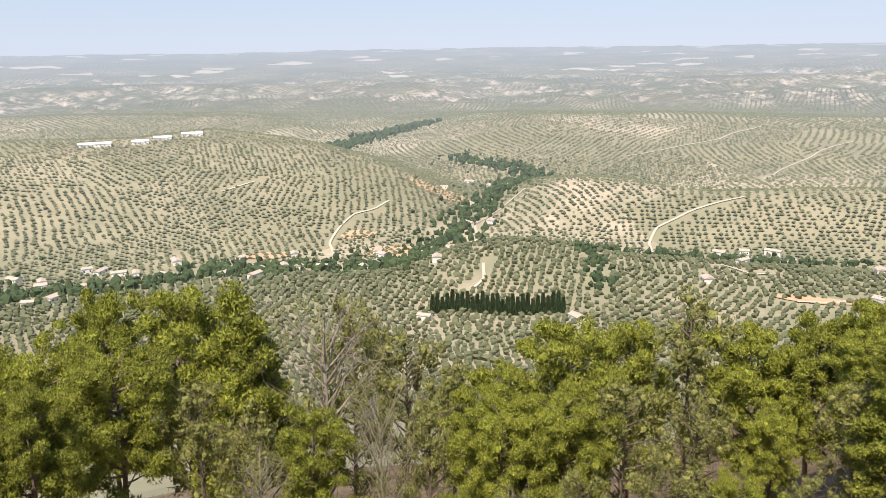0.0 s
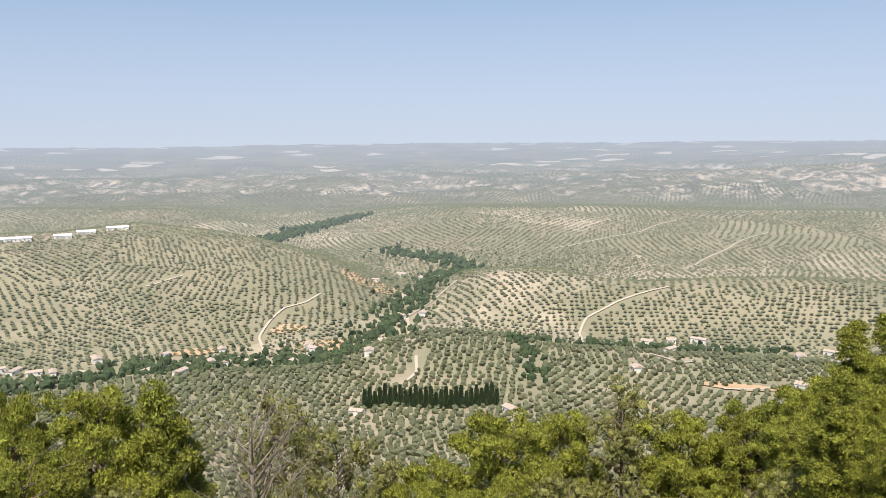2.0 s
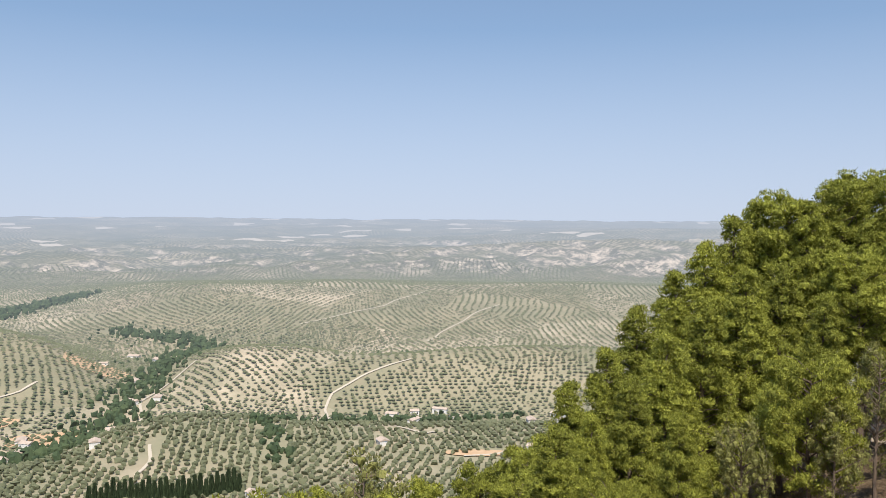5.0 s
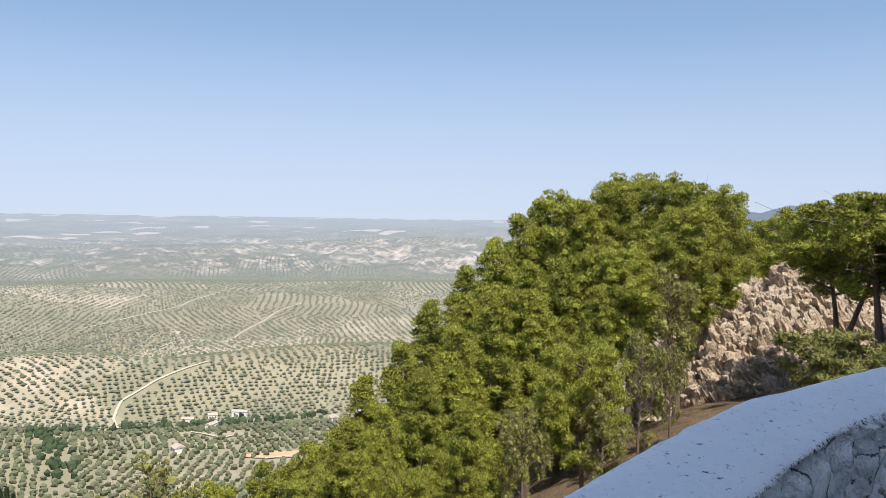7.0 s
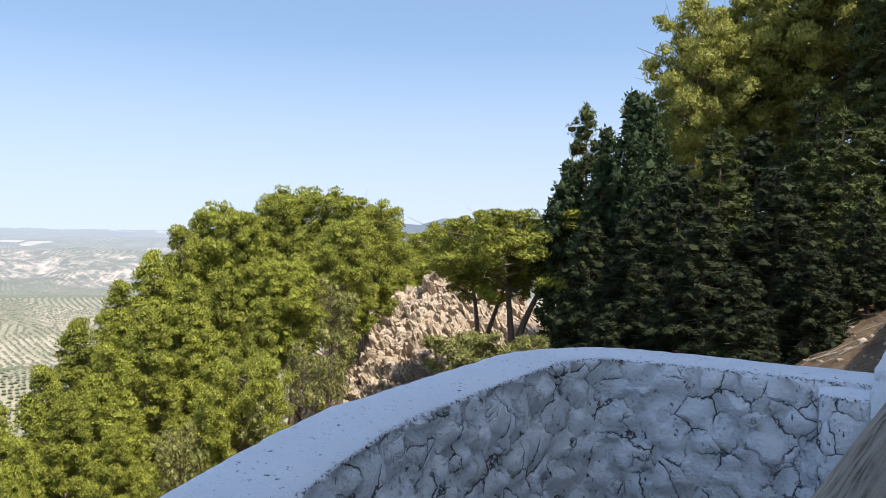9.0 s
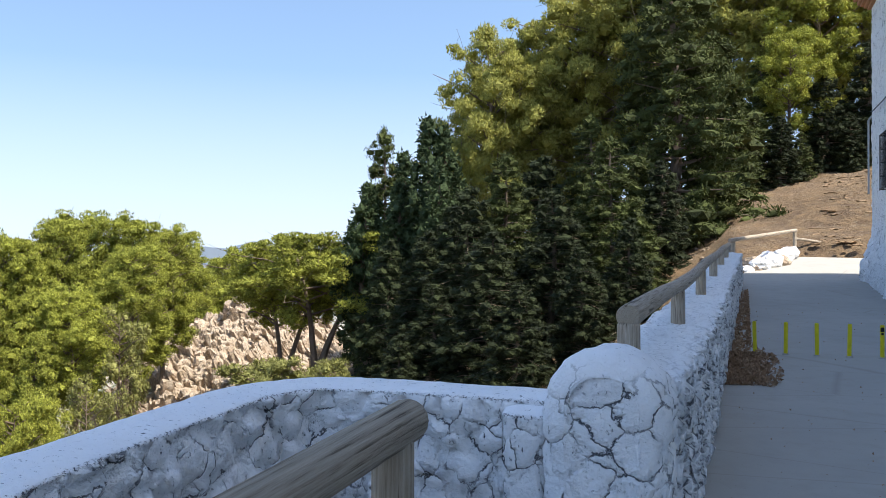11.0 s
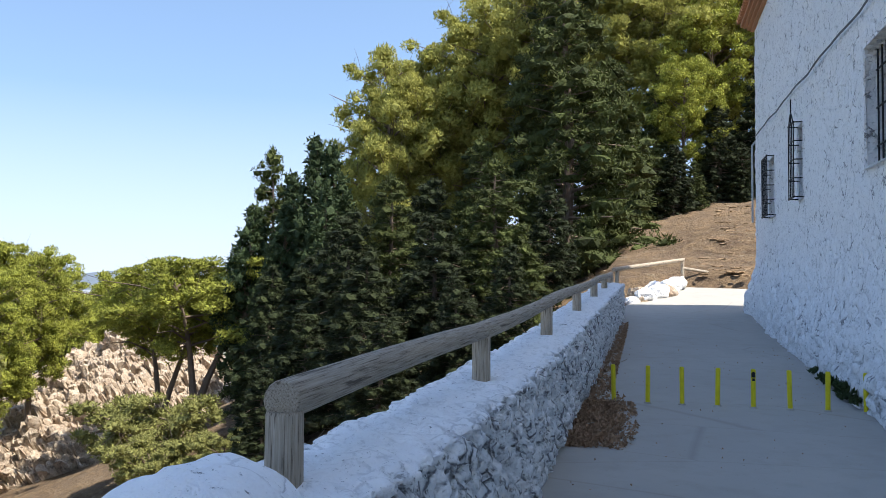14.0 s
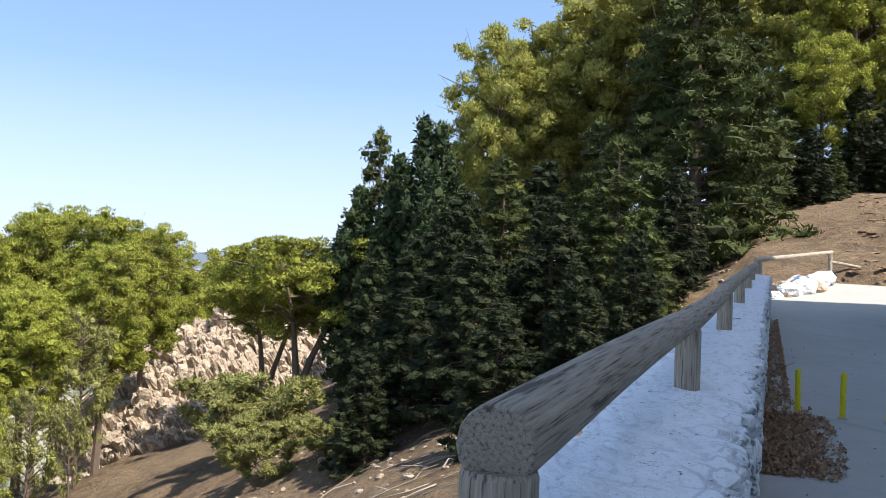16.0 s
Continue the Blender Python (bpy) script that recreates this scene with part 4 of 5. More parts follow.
def tree(name, seed, height, radius, low, profile, limbs, leaf, count, leaves, bark, clump=(0.55, 0.42), rise=0.25, droop=0.0, lean=0.3, stems=1, bare=0.0, twigs=0, label="", category="tree", inner=True, slim=0.30, core=0.62, fluffy=True):
    """A tree with a tapered trunk, limbs and a crown of tufts. profile gives the crown's share of radius at 0..1 of its height."""
    rs = np.random.RandomState(seed)
    root = empty(name)
    tv, tf = [], []
    centres, radii = [], []
    for s in range(stems):
        sway = rs.normal(size=2) * lean * (1.5 if stems > 1 else 1)
        k = np.linspace(0, 1, 8)
        trunk = np.stack([sway[0] * k ** 1.4 + 0.12 * np.sin(k * 5 + seed), sway[1] * k ** 1.4 + 0.1 * np.cos(k * 6 + seed) - 0.1, k * height * 0.96], 1)
        limb(tv, tf, trunk, height * 0.019 + 0.05, 0.025, 7)
        for q in range(limbs // stems):
            h = (q + rs.rand()) / (limbs // stems)
            z = low + (1 - low) * h
            at = np.array([np.interp(z, k, trunk[:, a]) for a in range(3)])
            ang = q * 2.399 + rs.rand() * 0.9
            reach = radius * profile(h) * (0.7 + 0.45 * rs.rand())
            tip = at + np.array([math.cos(ang) * reach, math.sin(ang) * reach, reach * (rise + 0.25 * rs.rand() - droop)])
            mid = (at + tip) / 2 + np.array([0, 0, reach * (0.10 - 0.12 * rs.rand())])
            limb(tv, tf, [at, (at + mid) / 2 - (0, 0, 0.03), mid, tip], 0.018 + 0.016 * reach, 0.010, 4)
            for w in range(twigs):
                b0 = mid + (tip - mid) * rs.rand()
                b1 = b0 + rs.normal(size=3) * reach * 0.28 + np.array([0, 0, 0.12 * reach])
                limb(tv, tf, [b0, (b0 + b1) / 2 + rs.normal(size=3) * 0.05, b1], 0.012, 0.005, 3)
            if rs.rand() < bare:
                continue
            more = max(1, int(reach / (clump[0] * 0.85)))
            for w in range(more):
                f = 1 - 0.62 * w / max(1, more) if inner else 1 - 0.3 * w / max(1, more)
                off = rs.normal(size=3) * clump[0] * (0.25 + 0.45 * (w > 0))
                centres.append(at + (tip - at) * f + off)
                g = 0.65 + 0.6 * rs.rand()
                radii.append((clump[0] * g, clump[0] * g, clump[1] * g))
        centres.append(trunk[-1])
        radii.append((clump[0] * 0.7, clump[0] * 0.7, clump[1] * 1.1))
    n = len(tv)
    part("trunk", (tv, tf), bark, root)
    if leaves:
        v, f = tufts(centres, radii, count, leaf, rs, droop, slim=slim, lying=fluffy, up=0.6 if fluffy else 0.35)
        if fluffy:                  # needles that stand out of the clump, most of them upwards
            v1, f1 = tufts(centres, np.asarray(radii) * 1.08, count, leaf * 1.1, rs, droop, slim=0.2, up=0.45)
            f = np.concatenate([f, f1 + len(v)])
            v = np.concatenate([v, v1])
        if core:
            v2, f2 = cores(centres, radii, rs, core)
            f = np.concatenate([f, f2 + len(v)])
            v = np.concatenate([v, v2])
        fast_mesh("crown", v, f, leaves, root)
    tagged(root, label, category)
    root["tall"] = float(np.quantile(v[:, 2], 0.996)) if leaves else height
    return root


round_ = lambda h: (math.sin(math.pi * min(1, h * 0.80 + 0.14))) ** 0.75
umbrella = lambda h: 0.45 + 0.65 * math.sin(math.pi * min(1, 0.25 + 0.62 * h))
cone = lambda h: (1 - h) ** 0.75 + 0.05
spire = lambda h: (1 - h ** 1.6) * 0.9 + 0.1

P_LAB = "bright green pine with rounded needle clumps on the slope"
PROTO = {
    "pineA": tree("pine_tree", 1, 9.0, 2.9, 0.30, round_, 38, 0.125, 120, PINE, BARK, (0.50, 0.33), label=P_LAB, core=0.5),
    "pineB": tree("pine_tree", 2, 9.0, 3.2, 0.35, umbrella, 36, 0.125, 120, PINE, BARK, (0.54, 0.31), label="spreading green pine with bare lower trunk", core=0.5),
    "pineC": tree("pine_tree", 3, 9.0, 2.5, 0.14, cone, 64, 0.12, 110, PINE, BARK, (0.40, 0.25), rise=0.28, label="young conical bright green pine", core=0.5),
    "pineD": tree("pine_tree", 14, 9.0, 2.6, 0.28, round_, 34, 0.125, 120, PINE, BARK, (0.46, 0.28), rise=0.45, bare=0.12, twigs=3, label="open-crowned bright green pine on the slope", core=0.5),
    "tallC": tree("pine_tree", 21, 14.0, 2.5, 0.20, cone, 96, 0.13, 105, PINE, BARK, (0.46, 0.29), rise=0.22, lean=0.4, bare=0.06, twigs=1, label="tall conical pine with layered bright green boughs", core=0.5),
    "tallA": tree("pine_tree", 22, 14.0, 2.9, 0.38, round_, 84, 0.13, 105, PINE, BARK, (0.54, 0.33), rise=0.3, lean=0.5, bare=0.08, twigs=2, label="tall round-crowned pine on the flank", core=0.5),
    "dull": tree("pine_tree", 4, 9.0, 2.7, 0.22, round_, 44, 0.15, 40, PINE_DULL, BARK, (0.42, 0.32), bare=0.2, twigs=4, label="thin greyish-green pine with dry branches", core=0.5, fluffy=False),
    "grey": tree("dry_tree", 5, 8.0, 2.6, 0.18, umbrella, 40, 0.13, 14, PINE_DULL, GREY_TWIG, (0.5, 0.4), rise=0.8, bare=0.6, twigs=9, label="bare grey half-dead tree among the pines", core=0.0),
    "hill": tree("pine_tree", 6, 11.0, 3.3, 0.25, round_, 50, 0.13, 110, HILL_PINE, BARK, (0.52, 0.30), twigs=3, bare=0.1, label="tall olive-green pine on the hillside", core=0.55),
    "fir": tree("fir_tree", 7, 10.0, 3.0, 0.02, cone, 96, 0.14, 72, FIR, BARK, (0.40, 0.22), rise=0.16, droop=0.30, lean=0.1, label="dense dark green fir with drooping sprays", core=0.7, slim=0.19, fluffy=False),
    "fir2": tree("fir_tree", 8, 9.0, 2.8, 0.02, spire, 88, 0.14, 72, FIR_SHADED, BARK, (0.41, 0.26), rise=0.1, droop=0.34, lean=0.15, label="broad fir with needles coloured darker for the shade it stands in", core=0.7, slim=0.19, fluffy=False),
    "spire": tree("cypress_tree", 9, 10.0, 1.15, 0.04, spire, 90, 0.17, 30, CYPRESS, BARK, (0.26, 0.36), rise=0.75, lean=0.1, label="slender dark cypress with feathered tip", fluffy=False),
    "flat": tree("pine_tree", 10, 7.5, 3.1, 0.48, umbrella, 40, 0.12, 110, PINE, BARK, (0.46, 0.26), rise=0.1, stems=2, lean=1.1, twigs=2, bare=0.12, label="leaning pine with flat crown and pale trunks", core=0.5),
    "shrub": tree("pine_shrub", 11, 2.6, 1.7, 0.10, umbrella, 24, 0.13, 50, PINE_DULL, BARK, (0.28, 0.2), rise=0.35, lean=0.5, stems=2, twigs=3, label="low spreading pine shrub on the bank", category="shrub", core=0.7),
}
used = set()


def plant(kind, az, r, el, wide=1.0, turn=None):
    """Set a tree of a kind at azimuth az, r metres off, so that its top stands at elevation el."""
    a = radians(az)
    x, y = r * math.sin(a), r * math.cos(a)
    z = land1(x, y) - 0.15
    h = max(1.2, r * math.tan(radians(el)) - z)
    src = PROTO[kind]
    s = h / src["tall"]
    sw = wide * s if kind.startswith("tall") else wide * (0.5 * s + 0.5 * min(s, 1.15)) * (0.86 if az < -33 else 1.0)
    m = pose(x, y, z, 0, 0, (az * 47 + r * 31) % 360 if turn is None else turn) @ Matrix.Diagonal((sw, sw, s, 1))
    if kind not in used:
        used.add(kind)
        src.matrix_basis = m
        return src
    root = src.copy()
    scene.collection.objects.link(root)
    root.matrix_basis = m
    for ch in src.children:
        o = ch.copy()
        scene.collection.objects.link(o)
        o.parent = root
    return root


# the slope below the viewpoint
for kind, az, r, el, w in [
        ("pineB", -121.5, 34, -17.2, 1.0), ("pineA", -117.8, 41, -15.0, 0.8), ("pineD", -113.3, 38, -15.3, 1.15), ("pineC", -108.4, 36, -15.7, 1.3), ("grey", -103.6, 36, -16.6, 1.2), ("dull", -101.3, 40, -16.9, 0.9),
        ("dull", -97.5, 37, -19.2, 0.9), ("dull", -94.0, 33, -21.2, 0.8), ("pineA", -91.0, 31, -21.6, 0.9), ("pineA", -85.4, 33, -18.6, 1.1), ("pineD", -81.5, 36, -18.4, 1.0), ("dull", -77.3, 36, -16.4, 1.1),
        ("pineA", -73.0, 35, -18.3, 1.1), ("pineA", -69.3, 36, -17.0, 1.0), ("pineD", -66.4, 35, -15.6, 1.1), ("pineB", -63.5, 33, -14.8, 1.1), ("pineA", -126, 33, -17.5, 1.0), ("pineD", -130, 36, -17, 1.0),
        ("pineA", -122.5, 24, -19.6, 1.0), ("pineB", -117.3, 27, -18.0, 1.1), ("dull", -112.3, 26, -21.0, 0.9), ("dull", -109.0, 25, -23.0, 0.9), ("pineD", -104.8, 23, -23.4, 1.1), ("grey", -99.5, 24, -22.6, 0.8),
        ("grey", -108.5, 21, -26.0, 1.0), ("dull", -96.0, 25, -23.5, 0.8), ("pineB", -90.6, 24, -23.4, 1.0), ("dull", -82.0, 25, -22.0, 1.0), ("pineB", -86.5, 24, -22.6, 0.9), ("dull", -77.0, 25, -22.2, 1.0), ("pineD", -71.8, 26, -22.3, 0.9), ("dull", -67.0, 26, -20.4, 1.0),
        ("pineB", -121, 17, -26.5, 1.0), ("pineA", -114.5, 17.5, -28.5, 0.9), ("pineD", -101.5, 18, -29.0, 0.9), ("pineA", -94.5, 18, -29.2, 0.9), ("grey", -90.5, 17, -29.0, 0.9), ("dull", -85.5, 18, -27.5, 0.9), ("dull", -79.5, 18.5, -26.5, 0.9), ("pineB", -74.5, 19, -26.6, 0.8),
        ("dull", -70.0, 19, -26.2, 0.9)]:
    plant(kind, az, r, el, w * 0.8)

# the stand on the flank
for kind, az, r, el, w in [
        ("tallC", -63.0, 36, -11.5, 1.0), ("tallC", -60.6, 39, -9.2, 1.1), ("tallC", -58.4, 42, -6.3, 1.1), ("tallC", -56.0, 45, -3.9, 1.1), ("tallC", -54.0, 47, -1.9, 1.0), ("tallC", -52.4, 49, -0.2, 1.0), ("tallC", -50.8, 50, 0.7, 1.0),
        ("tallA", -48.6, 51, 1.4, 0.9), ("tallA", -46.4, 52, 2.0, 0.9), ("tallA", -44.2, 53, 2.7, 1.0), ("tallA", -41.8, 53, 2.6, 1.0), ("tallA", -39.8, 54, 1.9, 0.9), ("tallA", -38.2, 66, 0.9, 1.0), ("tallA", -35.9, 72, 0.1, 0.9), ("tallA", -34.0, 76, -0.3, 0.8),
        ("tallC", -61.8, 30, -13.5, 0.9), ("tallC", -59.0, 31, -11.0, 1.0), ("tallC", -56.8, 34, -8.0, 1.1), ("tallC", -54.2, 37, -5.6, 1.1), ("tallC", -51.6, 39, -3.6, 1.1), ("tallC", -49.4, 41, -3.2, 1.0), ("tallC", -47.0, 38, -5.0, 1.0),
        ("pineB", -48.0, 30, -8.2, 1.1), ("tallA", -44.6, 42, -2.0, 1.0), ("dull", -42.2, 42, -3.4, 1.0), ("tallA", -41.6, 46, 0.6, 1.0), ("dull", -44.0, 34, -8.0, 0.9), ("dull", -46.5, 29, -11.5, 0.9), ("dull", -52.0, 28, -13.0, 0.9),
        ("tallC", -56.0, 26, -13.0, 0.9), ("pineB", -60.5, 24, -17.0, 0.9), ("tallA", -66.0, 29, -17.8, 1.0), ("tallC", -64.2, 25, -14.6, 1.2), ("dull", -42.0, 36, -8.5, 0.8)]:
    plant(kind, az, r, el, w * (0.86 if kind.startswith("tall") else 0.74))

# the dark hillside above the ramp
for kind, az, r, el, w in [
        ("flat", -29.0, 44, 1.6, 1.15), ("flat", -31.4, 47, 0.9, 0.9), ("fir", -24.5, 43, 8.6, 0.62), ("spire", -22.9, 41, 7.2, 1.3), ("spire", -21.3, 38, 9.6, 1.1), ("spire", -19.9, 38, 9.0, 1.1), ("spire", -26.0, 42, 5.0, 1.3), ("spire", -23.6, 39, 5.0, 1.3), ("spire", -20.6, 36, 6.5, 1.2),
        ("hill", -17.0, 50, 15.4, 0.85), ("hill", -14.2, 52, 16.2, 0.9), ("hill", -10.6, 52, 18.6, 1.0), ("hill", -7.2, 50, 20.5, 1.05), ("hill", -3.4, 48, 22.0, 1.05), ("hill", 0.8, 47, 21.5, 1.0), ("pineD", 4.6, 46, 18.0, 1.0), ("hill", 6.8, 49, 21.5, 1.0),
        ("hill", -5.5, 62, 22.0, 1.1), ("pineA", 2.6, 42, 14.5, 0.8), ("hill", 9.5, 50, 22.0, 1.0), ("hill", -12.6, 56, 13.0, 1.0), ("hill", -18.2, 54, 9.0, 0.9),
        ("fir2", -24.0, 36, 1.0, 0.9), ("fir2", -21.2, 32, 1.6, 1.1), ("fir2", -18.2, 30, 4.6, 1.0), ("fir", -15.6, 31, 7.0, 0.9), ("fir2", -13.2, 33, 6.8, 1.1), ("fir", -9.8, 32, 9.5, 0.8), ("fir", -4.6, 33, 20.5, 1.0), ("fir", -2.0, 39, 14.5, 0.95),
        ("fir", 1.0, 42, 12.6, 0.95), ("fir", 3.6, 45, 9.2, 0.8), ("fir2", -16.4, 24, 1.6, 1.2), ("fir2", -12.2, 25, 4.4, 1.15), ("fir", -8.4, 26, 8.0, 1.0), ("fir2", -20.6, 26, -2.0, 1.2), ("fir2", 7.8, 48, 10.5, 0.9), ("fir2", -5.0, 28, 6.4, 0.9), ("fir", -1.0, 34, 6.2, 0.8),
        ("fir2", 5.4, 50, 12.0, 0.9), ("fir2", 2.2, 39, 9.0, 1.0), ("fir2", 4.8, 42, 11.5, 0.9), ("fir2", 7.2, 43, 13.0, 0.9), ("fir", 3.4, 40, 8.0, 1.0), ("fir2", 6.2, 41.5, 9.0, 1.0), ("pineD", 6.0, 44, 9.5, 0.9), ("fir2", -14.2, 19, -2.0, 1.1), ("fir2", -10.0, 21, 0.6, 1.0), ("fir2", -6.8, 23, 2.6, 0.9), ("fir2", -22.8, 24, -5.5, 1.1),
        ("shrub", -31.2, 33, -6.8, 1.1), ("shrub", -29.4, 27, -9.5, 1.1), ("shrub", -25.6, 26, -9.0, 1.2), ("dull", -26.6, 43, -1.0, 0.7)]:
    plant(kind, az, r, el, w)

for kind, src in PROTO.items():
    if kind not in used:
        plant(kind, -100, 60, -14)

# ---- the rock outcrop ----
u, w = np.meshgrid(np.linspace(-44, -26, 150), np.linspace(0, 1.35, 110), indexing="ij")
top_el = np.interp(u, [-44, -41, -38, -36, -34.6, -32, -29, -26], [-9.5, -6.6, -4.8, -3.2, -2.5, -3.0, -4.2, -7.0])
rr = 46 + 18 * np.minimum(w, 1) + 10 * np.maximum(w - 1, 0)
zz = np.where(w <= 1, -11.2 + (64 * np.tan(np.radians(top_el)) + 11.2) * np.minimum(w, 1) ** 0.8, 64 * np.tan(np.radians(top_el)) - 16 * np.maximum(w - 1, 0))
P = np.stack([rr * np.sin(np.radians(u)), rr * np.cos(np.radians(u)), zz], -1).reshape(-1, 3)
edge, sid = stones(P + 0.8 * np.stack([vnoise(P * 0.5, 2), vnoise(P * 0.5 + 7, 2), vnoise(P * 0.5 + 3, 2)], 1), (1.5, 1.5, 2.0))
edge2, sid2 = stones(P, (0.55, 0.55, 0.7))
lift = 1.5 * (sid - 0.5) + 0.75 * (sid2 - 0.5) - 0.8 * (1 - sstep(0, 0.2, edge)) - 0.45 * (1 - sstep(0, 0.18, edge2)) + vnoise(P * 1.4, 3) * 0.3
lift = lift * np.repeat(sstep(0.0, 0.12, (w * 1.0).ravel())[None], 1, 0).ravel()
P[:, 2] += lift * 0.55
P[:, 1] -= lift * 0.5
n, m = u.shape
i, j = np.meshgrid(np.arange(n - 1), np.arange(m - 1), indexing="ij")
f = np.stack([i * m + j, (i + 1) * m + j, (i + 1) * m + j + 1, i * m + j + 1], -1).reshape(-1, 4)
outcrop = fast_mesh("rock_outcrop", P, f, ROCK, smooth=False)
tagged(outcrop, "pale jagged limestone outcrop on the hillside", "rock")
blocks = []
for k in range(6):
    rk = np.random.RandomState(300 + k)
    bm = bmesh.new()
    bmesh.ops.create_cube(bm, size=1.0)
    bmesh.ops.subdivide_edges(bm, edges=bm.edges[:], cuts=1, use_grid_fill=True)
    for v_ in bm.verts:
        v_.co = v_.co.normalized() * 0.28 + v_.co * 0.62 + Vector(rk.normal(size=3) * 0.085)
    me = bpy.data.meshes.new("block")
    bm.to_mesh(me)
    bm.free()
    me.materials.append(ROCK)
    blocks.append(me)
rk = np.random.RandomState(44)
flat_u, flat_w = u.ravel(), w.ravel()
spots = np.flatnonzero((flat_w > 0.05) & (flat_w < 0.98) & (flat_u > -42) & (flat_u < -28))
for k in rk.choice(spots, 230, replace=False):
    ob = new("block", blocks[rk.randint(6)])
    ob.parent = outcrop
    g = 0.2 + 0.5 * rk.rand() ** 2.5
    ob.matrix_basis = pose(*(float(c) for c in P[k]), *(float(c) for c in rk.uniform(-35, 35, 2)), float(rk.uniform(0, 360))) @ Matrix.Diagonal((g, g * 0.8, g * (0.6 + 0.6 * rk.rand()), 1))

# ---- the valley's groves ----
rs = np.random.RandomState(12)
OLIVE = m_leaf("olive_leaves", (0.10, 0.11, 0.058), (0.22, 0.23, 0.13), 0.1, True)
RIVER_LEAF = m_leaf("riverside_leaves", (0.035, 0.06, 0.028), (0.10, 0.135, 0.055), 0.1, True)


def blobs(name, pos, size, tall, material, fine):
    """Many small uneven crowns joined in one mesh."""
    bm = bmesh.new()
    if fine:
        bmesh.ops.create_icosphere(bm, subdivisions=1, radius=1)
    else:
        bmesh.ops.create_cone(bm, cap_ends=False, segments=4, radius1=1.0, radius2=0.0, depth=0.9)
        bmesh.ops.translate(bm, verts=bm.verts, vec=(0, 0, 0.35))
    bmesh.ops.triangulate(bm, faces=bm.faces[:])
    V = np.array([v.co[:] for v in bm.verts])
    F = np.array([[v.index for v in f_.verts] for f_ in bm.faces])
    bm.free()
    n = len(pos)
    jit = 1 + 0.28 * rs.normal(size=(n, len(V), 1))
    v = V[None] * jit * np.stack([size, size, tall], 1)[:, None]
    v = v + pos[:, None]
    f = F[None] + (np.arange(n) * len(V))[:, None, None]
    return fast_mesh(name, v.reshape(-1, 3), f.reshape(-1, 3), material)


RIVER = [(-130, 600), (-123, 600), (-116.3, 592), (-112.6, 610), (-108.8, 623), (-103.3, 612), (-99.3, 600), (-96.8, 605), (-95.1, 655), (-93.5, 695), (-91.4, 795), (-89.8, 885), (-87.4, 1025), (-90.2, 1094), (-93.4, 1162)]
RIVER2 = [(-103, 1230), (-100.5, 1301), (-98.9, 1389), (-96.5, 1521), (-94.9, 1591)]
GULLY = [(-90.6, 680), (-87.7, 655), (-84.5, 650), (-80.5, 640), (-76.6, 630), (-72.9, 625), (-66.0, 648)]
SIDE = [(-84.5, 650), (-83.2, 570), (-82.8, 520)]
HOLLOW = [(-83, 915), (-81.5, 900), (-76.9, 890), (-73.2, 905)]


def polar(az, r):
    return np.stack([np.asarray(r) * np.sin(np.radians(az)), np.asarray(r) * np.cos(np.radians(az))], -1)


def off_line(p, line):
    """Distance from points to a polyline given in azimuth and distance."""
    q = polar(*np.array(line, float).T)
    best = np.full(len(p), 1e9)
    for a, b_ in zip(q[:-1], q[1:]):
        d = b_ - a
        t = np.clip(((p - a) @ d) / (d @ d), 0, 1)
        best = np.minimum(best, np.linalg.norm(p - a - t[:, None] * d, axis=1))
    return best


TRACKS = [[(-102.5, 641), (-102.2, 679), (-101.2, 706), (-100.3, 731), (-99.1, 738), (-98.3, 755)], [(-92.2, 678), (-91.4, 741), (-89.8, 768), (-88.4, 800)], [(-79.7, 625), (-79.4, 672), (-78.7, 701), (-76.8, 725), (-73.6, 756)],
          [(-92.7, 511), (-91.4, 534), (-90.8, 565)], [(-75.1, 594), (-72.9, 577), (-71.4, 587)], [(-70.2, 523), (-67.8, 532), (-66.4, 545)], [(-81.5, 1119), (-77.8, 1170), (-75.6, 1206), (-72.5, 1349)],
          [(-109.9, 819), (-108.4, 832), (-106.8, 840)], [(-72.6, 993), (-69.3, 1153), (-67.4, 1245)]]
seeds = polar(rs.uniform(-140, -28, 240), np.sqrt(rs.uniform(300 ** 2, 2250 ** 2, 240)))
near_p = []
for k, c in enumerate(seeds):
    away = float(np.interp(np.hypot(*c), [700, 1300], [0, 1]))
    ang = math.atan2(c[1], c[0]) + rs.normal() * 0.75
    sx = rs.uniform(4.9, 5.6)
    sy = sx * rs.uniform(1.02, 1.25) + away * 4.5
    g = np.arange(-50, 51)
    gx, gy = np.meshgrid(g * sx, g * sy)
    bend = 16 * np.sin(gx / 90 + k)
    q = np.stack([gx.ravel(), (gy + bend).ravel()], 1) + rs.normal(size=(gx.size, 2)) * 0.6
    q = q @ np.array([[math.cos(ang), math.sin(ang)], [-math.sin(ang), math.cos(ang)]]) + c
    r = np.hypot(*q.T)
    az = np.degrees(np.arctan2(q[:, 0], q[:, 1]))
    q = q[(r > 255) & (r < 2150) & (az > -136) & (az < -30)]
    if len(q) == 0:
        continue
    d = np.linalg.norm(q[:, None] - seeds[None], axis=2)
    q = q[np.argmin(d, 1) == k]
    near_p.append(q)
q = np.concatenate(near_p)
keep = (off_line(q, RIVER) > 22) & (off_line(q, GULLY) > 9) & (off_line(q, SIDE) > 8) & (off_line(q, HOLLOW) > 8) & (off_line(q, RIVER2) > 20) & (rs.rand(len(q)) > 0.06)
for t_ in TRACKS:
    keep &= off_line(q, t_) > 4.5
q = q[keep]
r = np.hypot(*q.T)
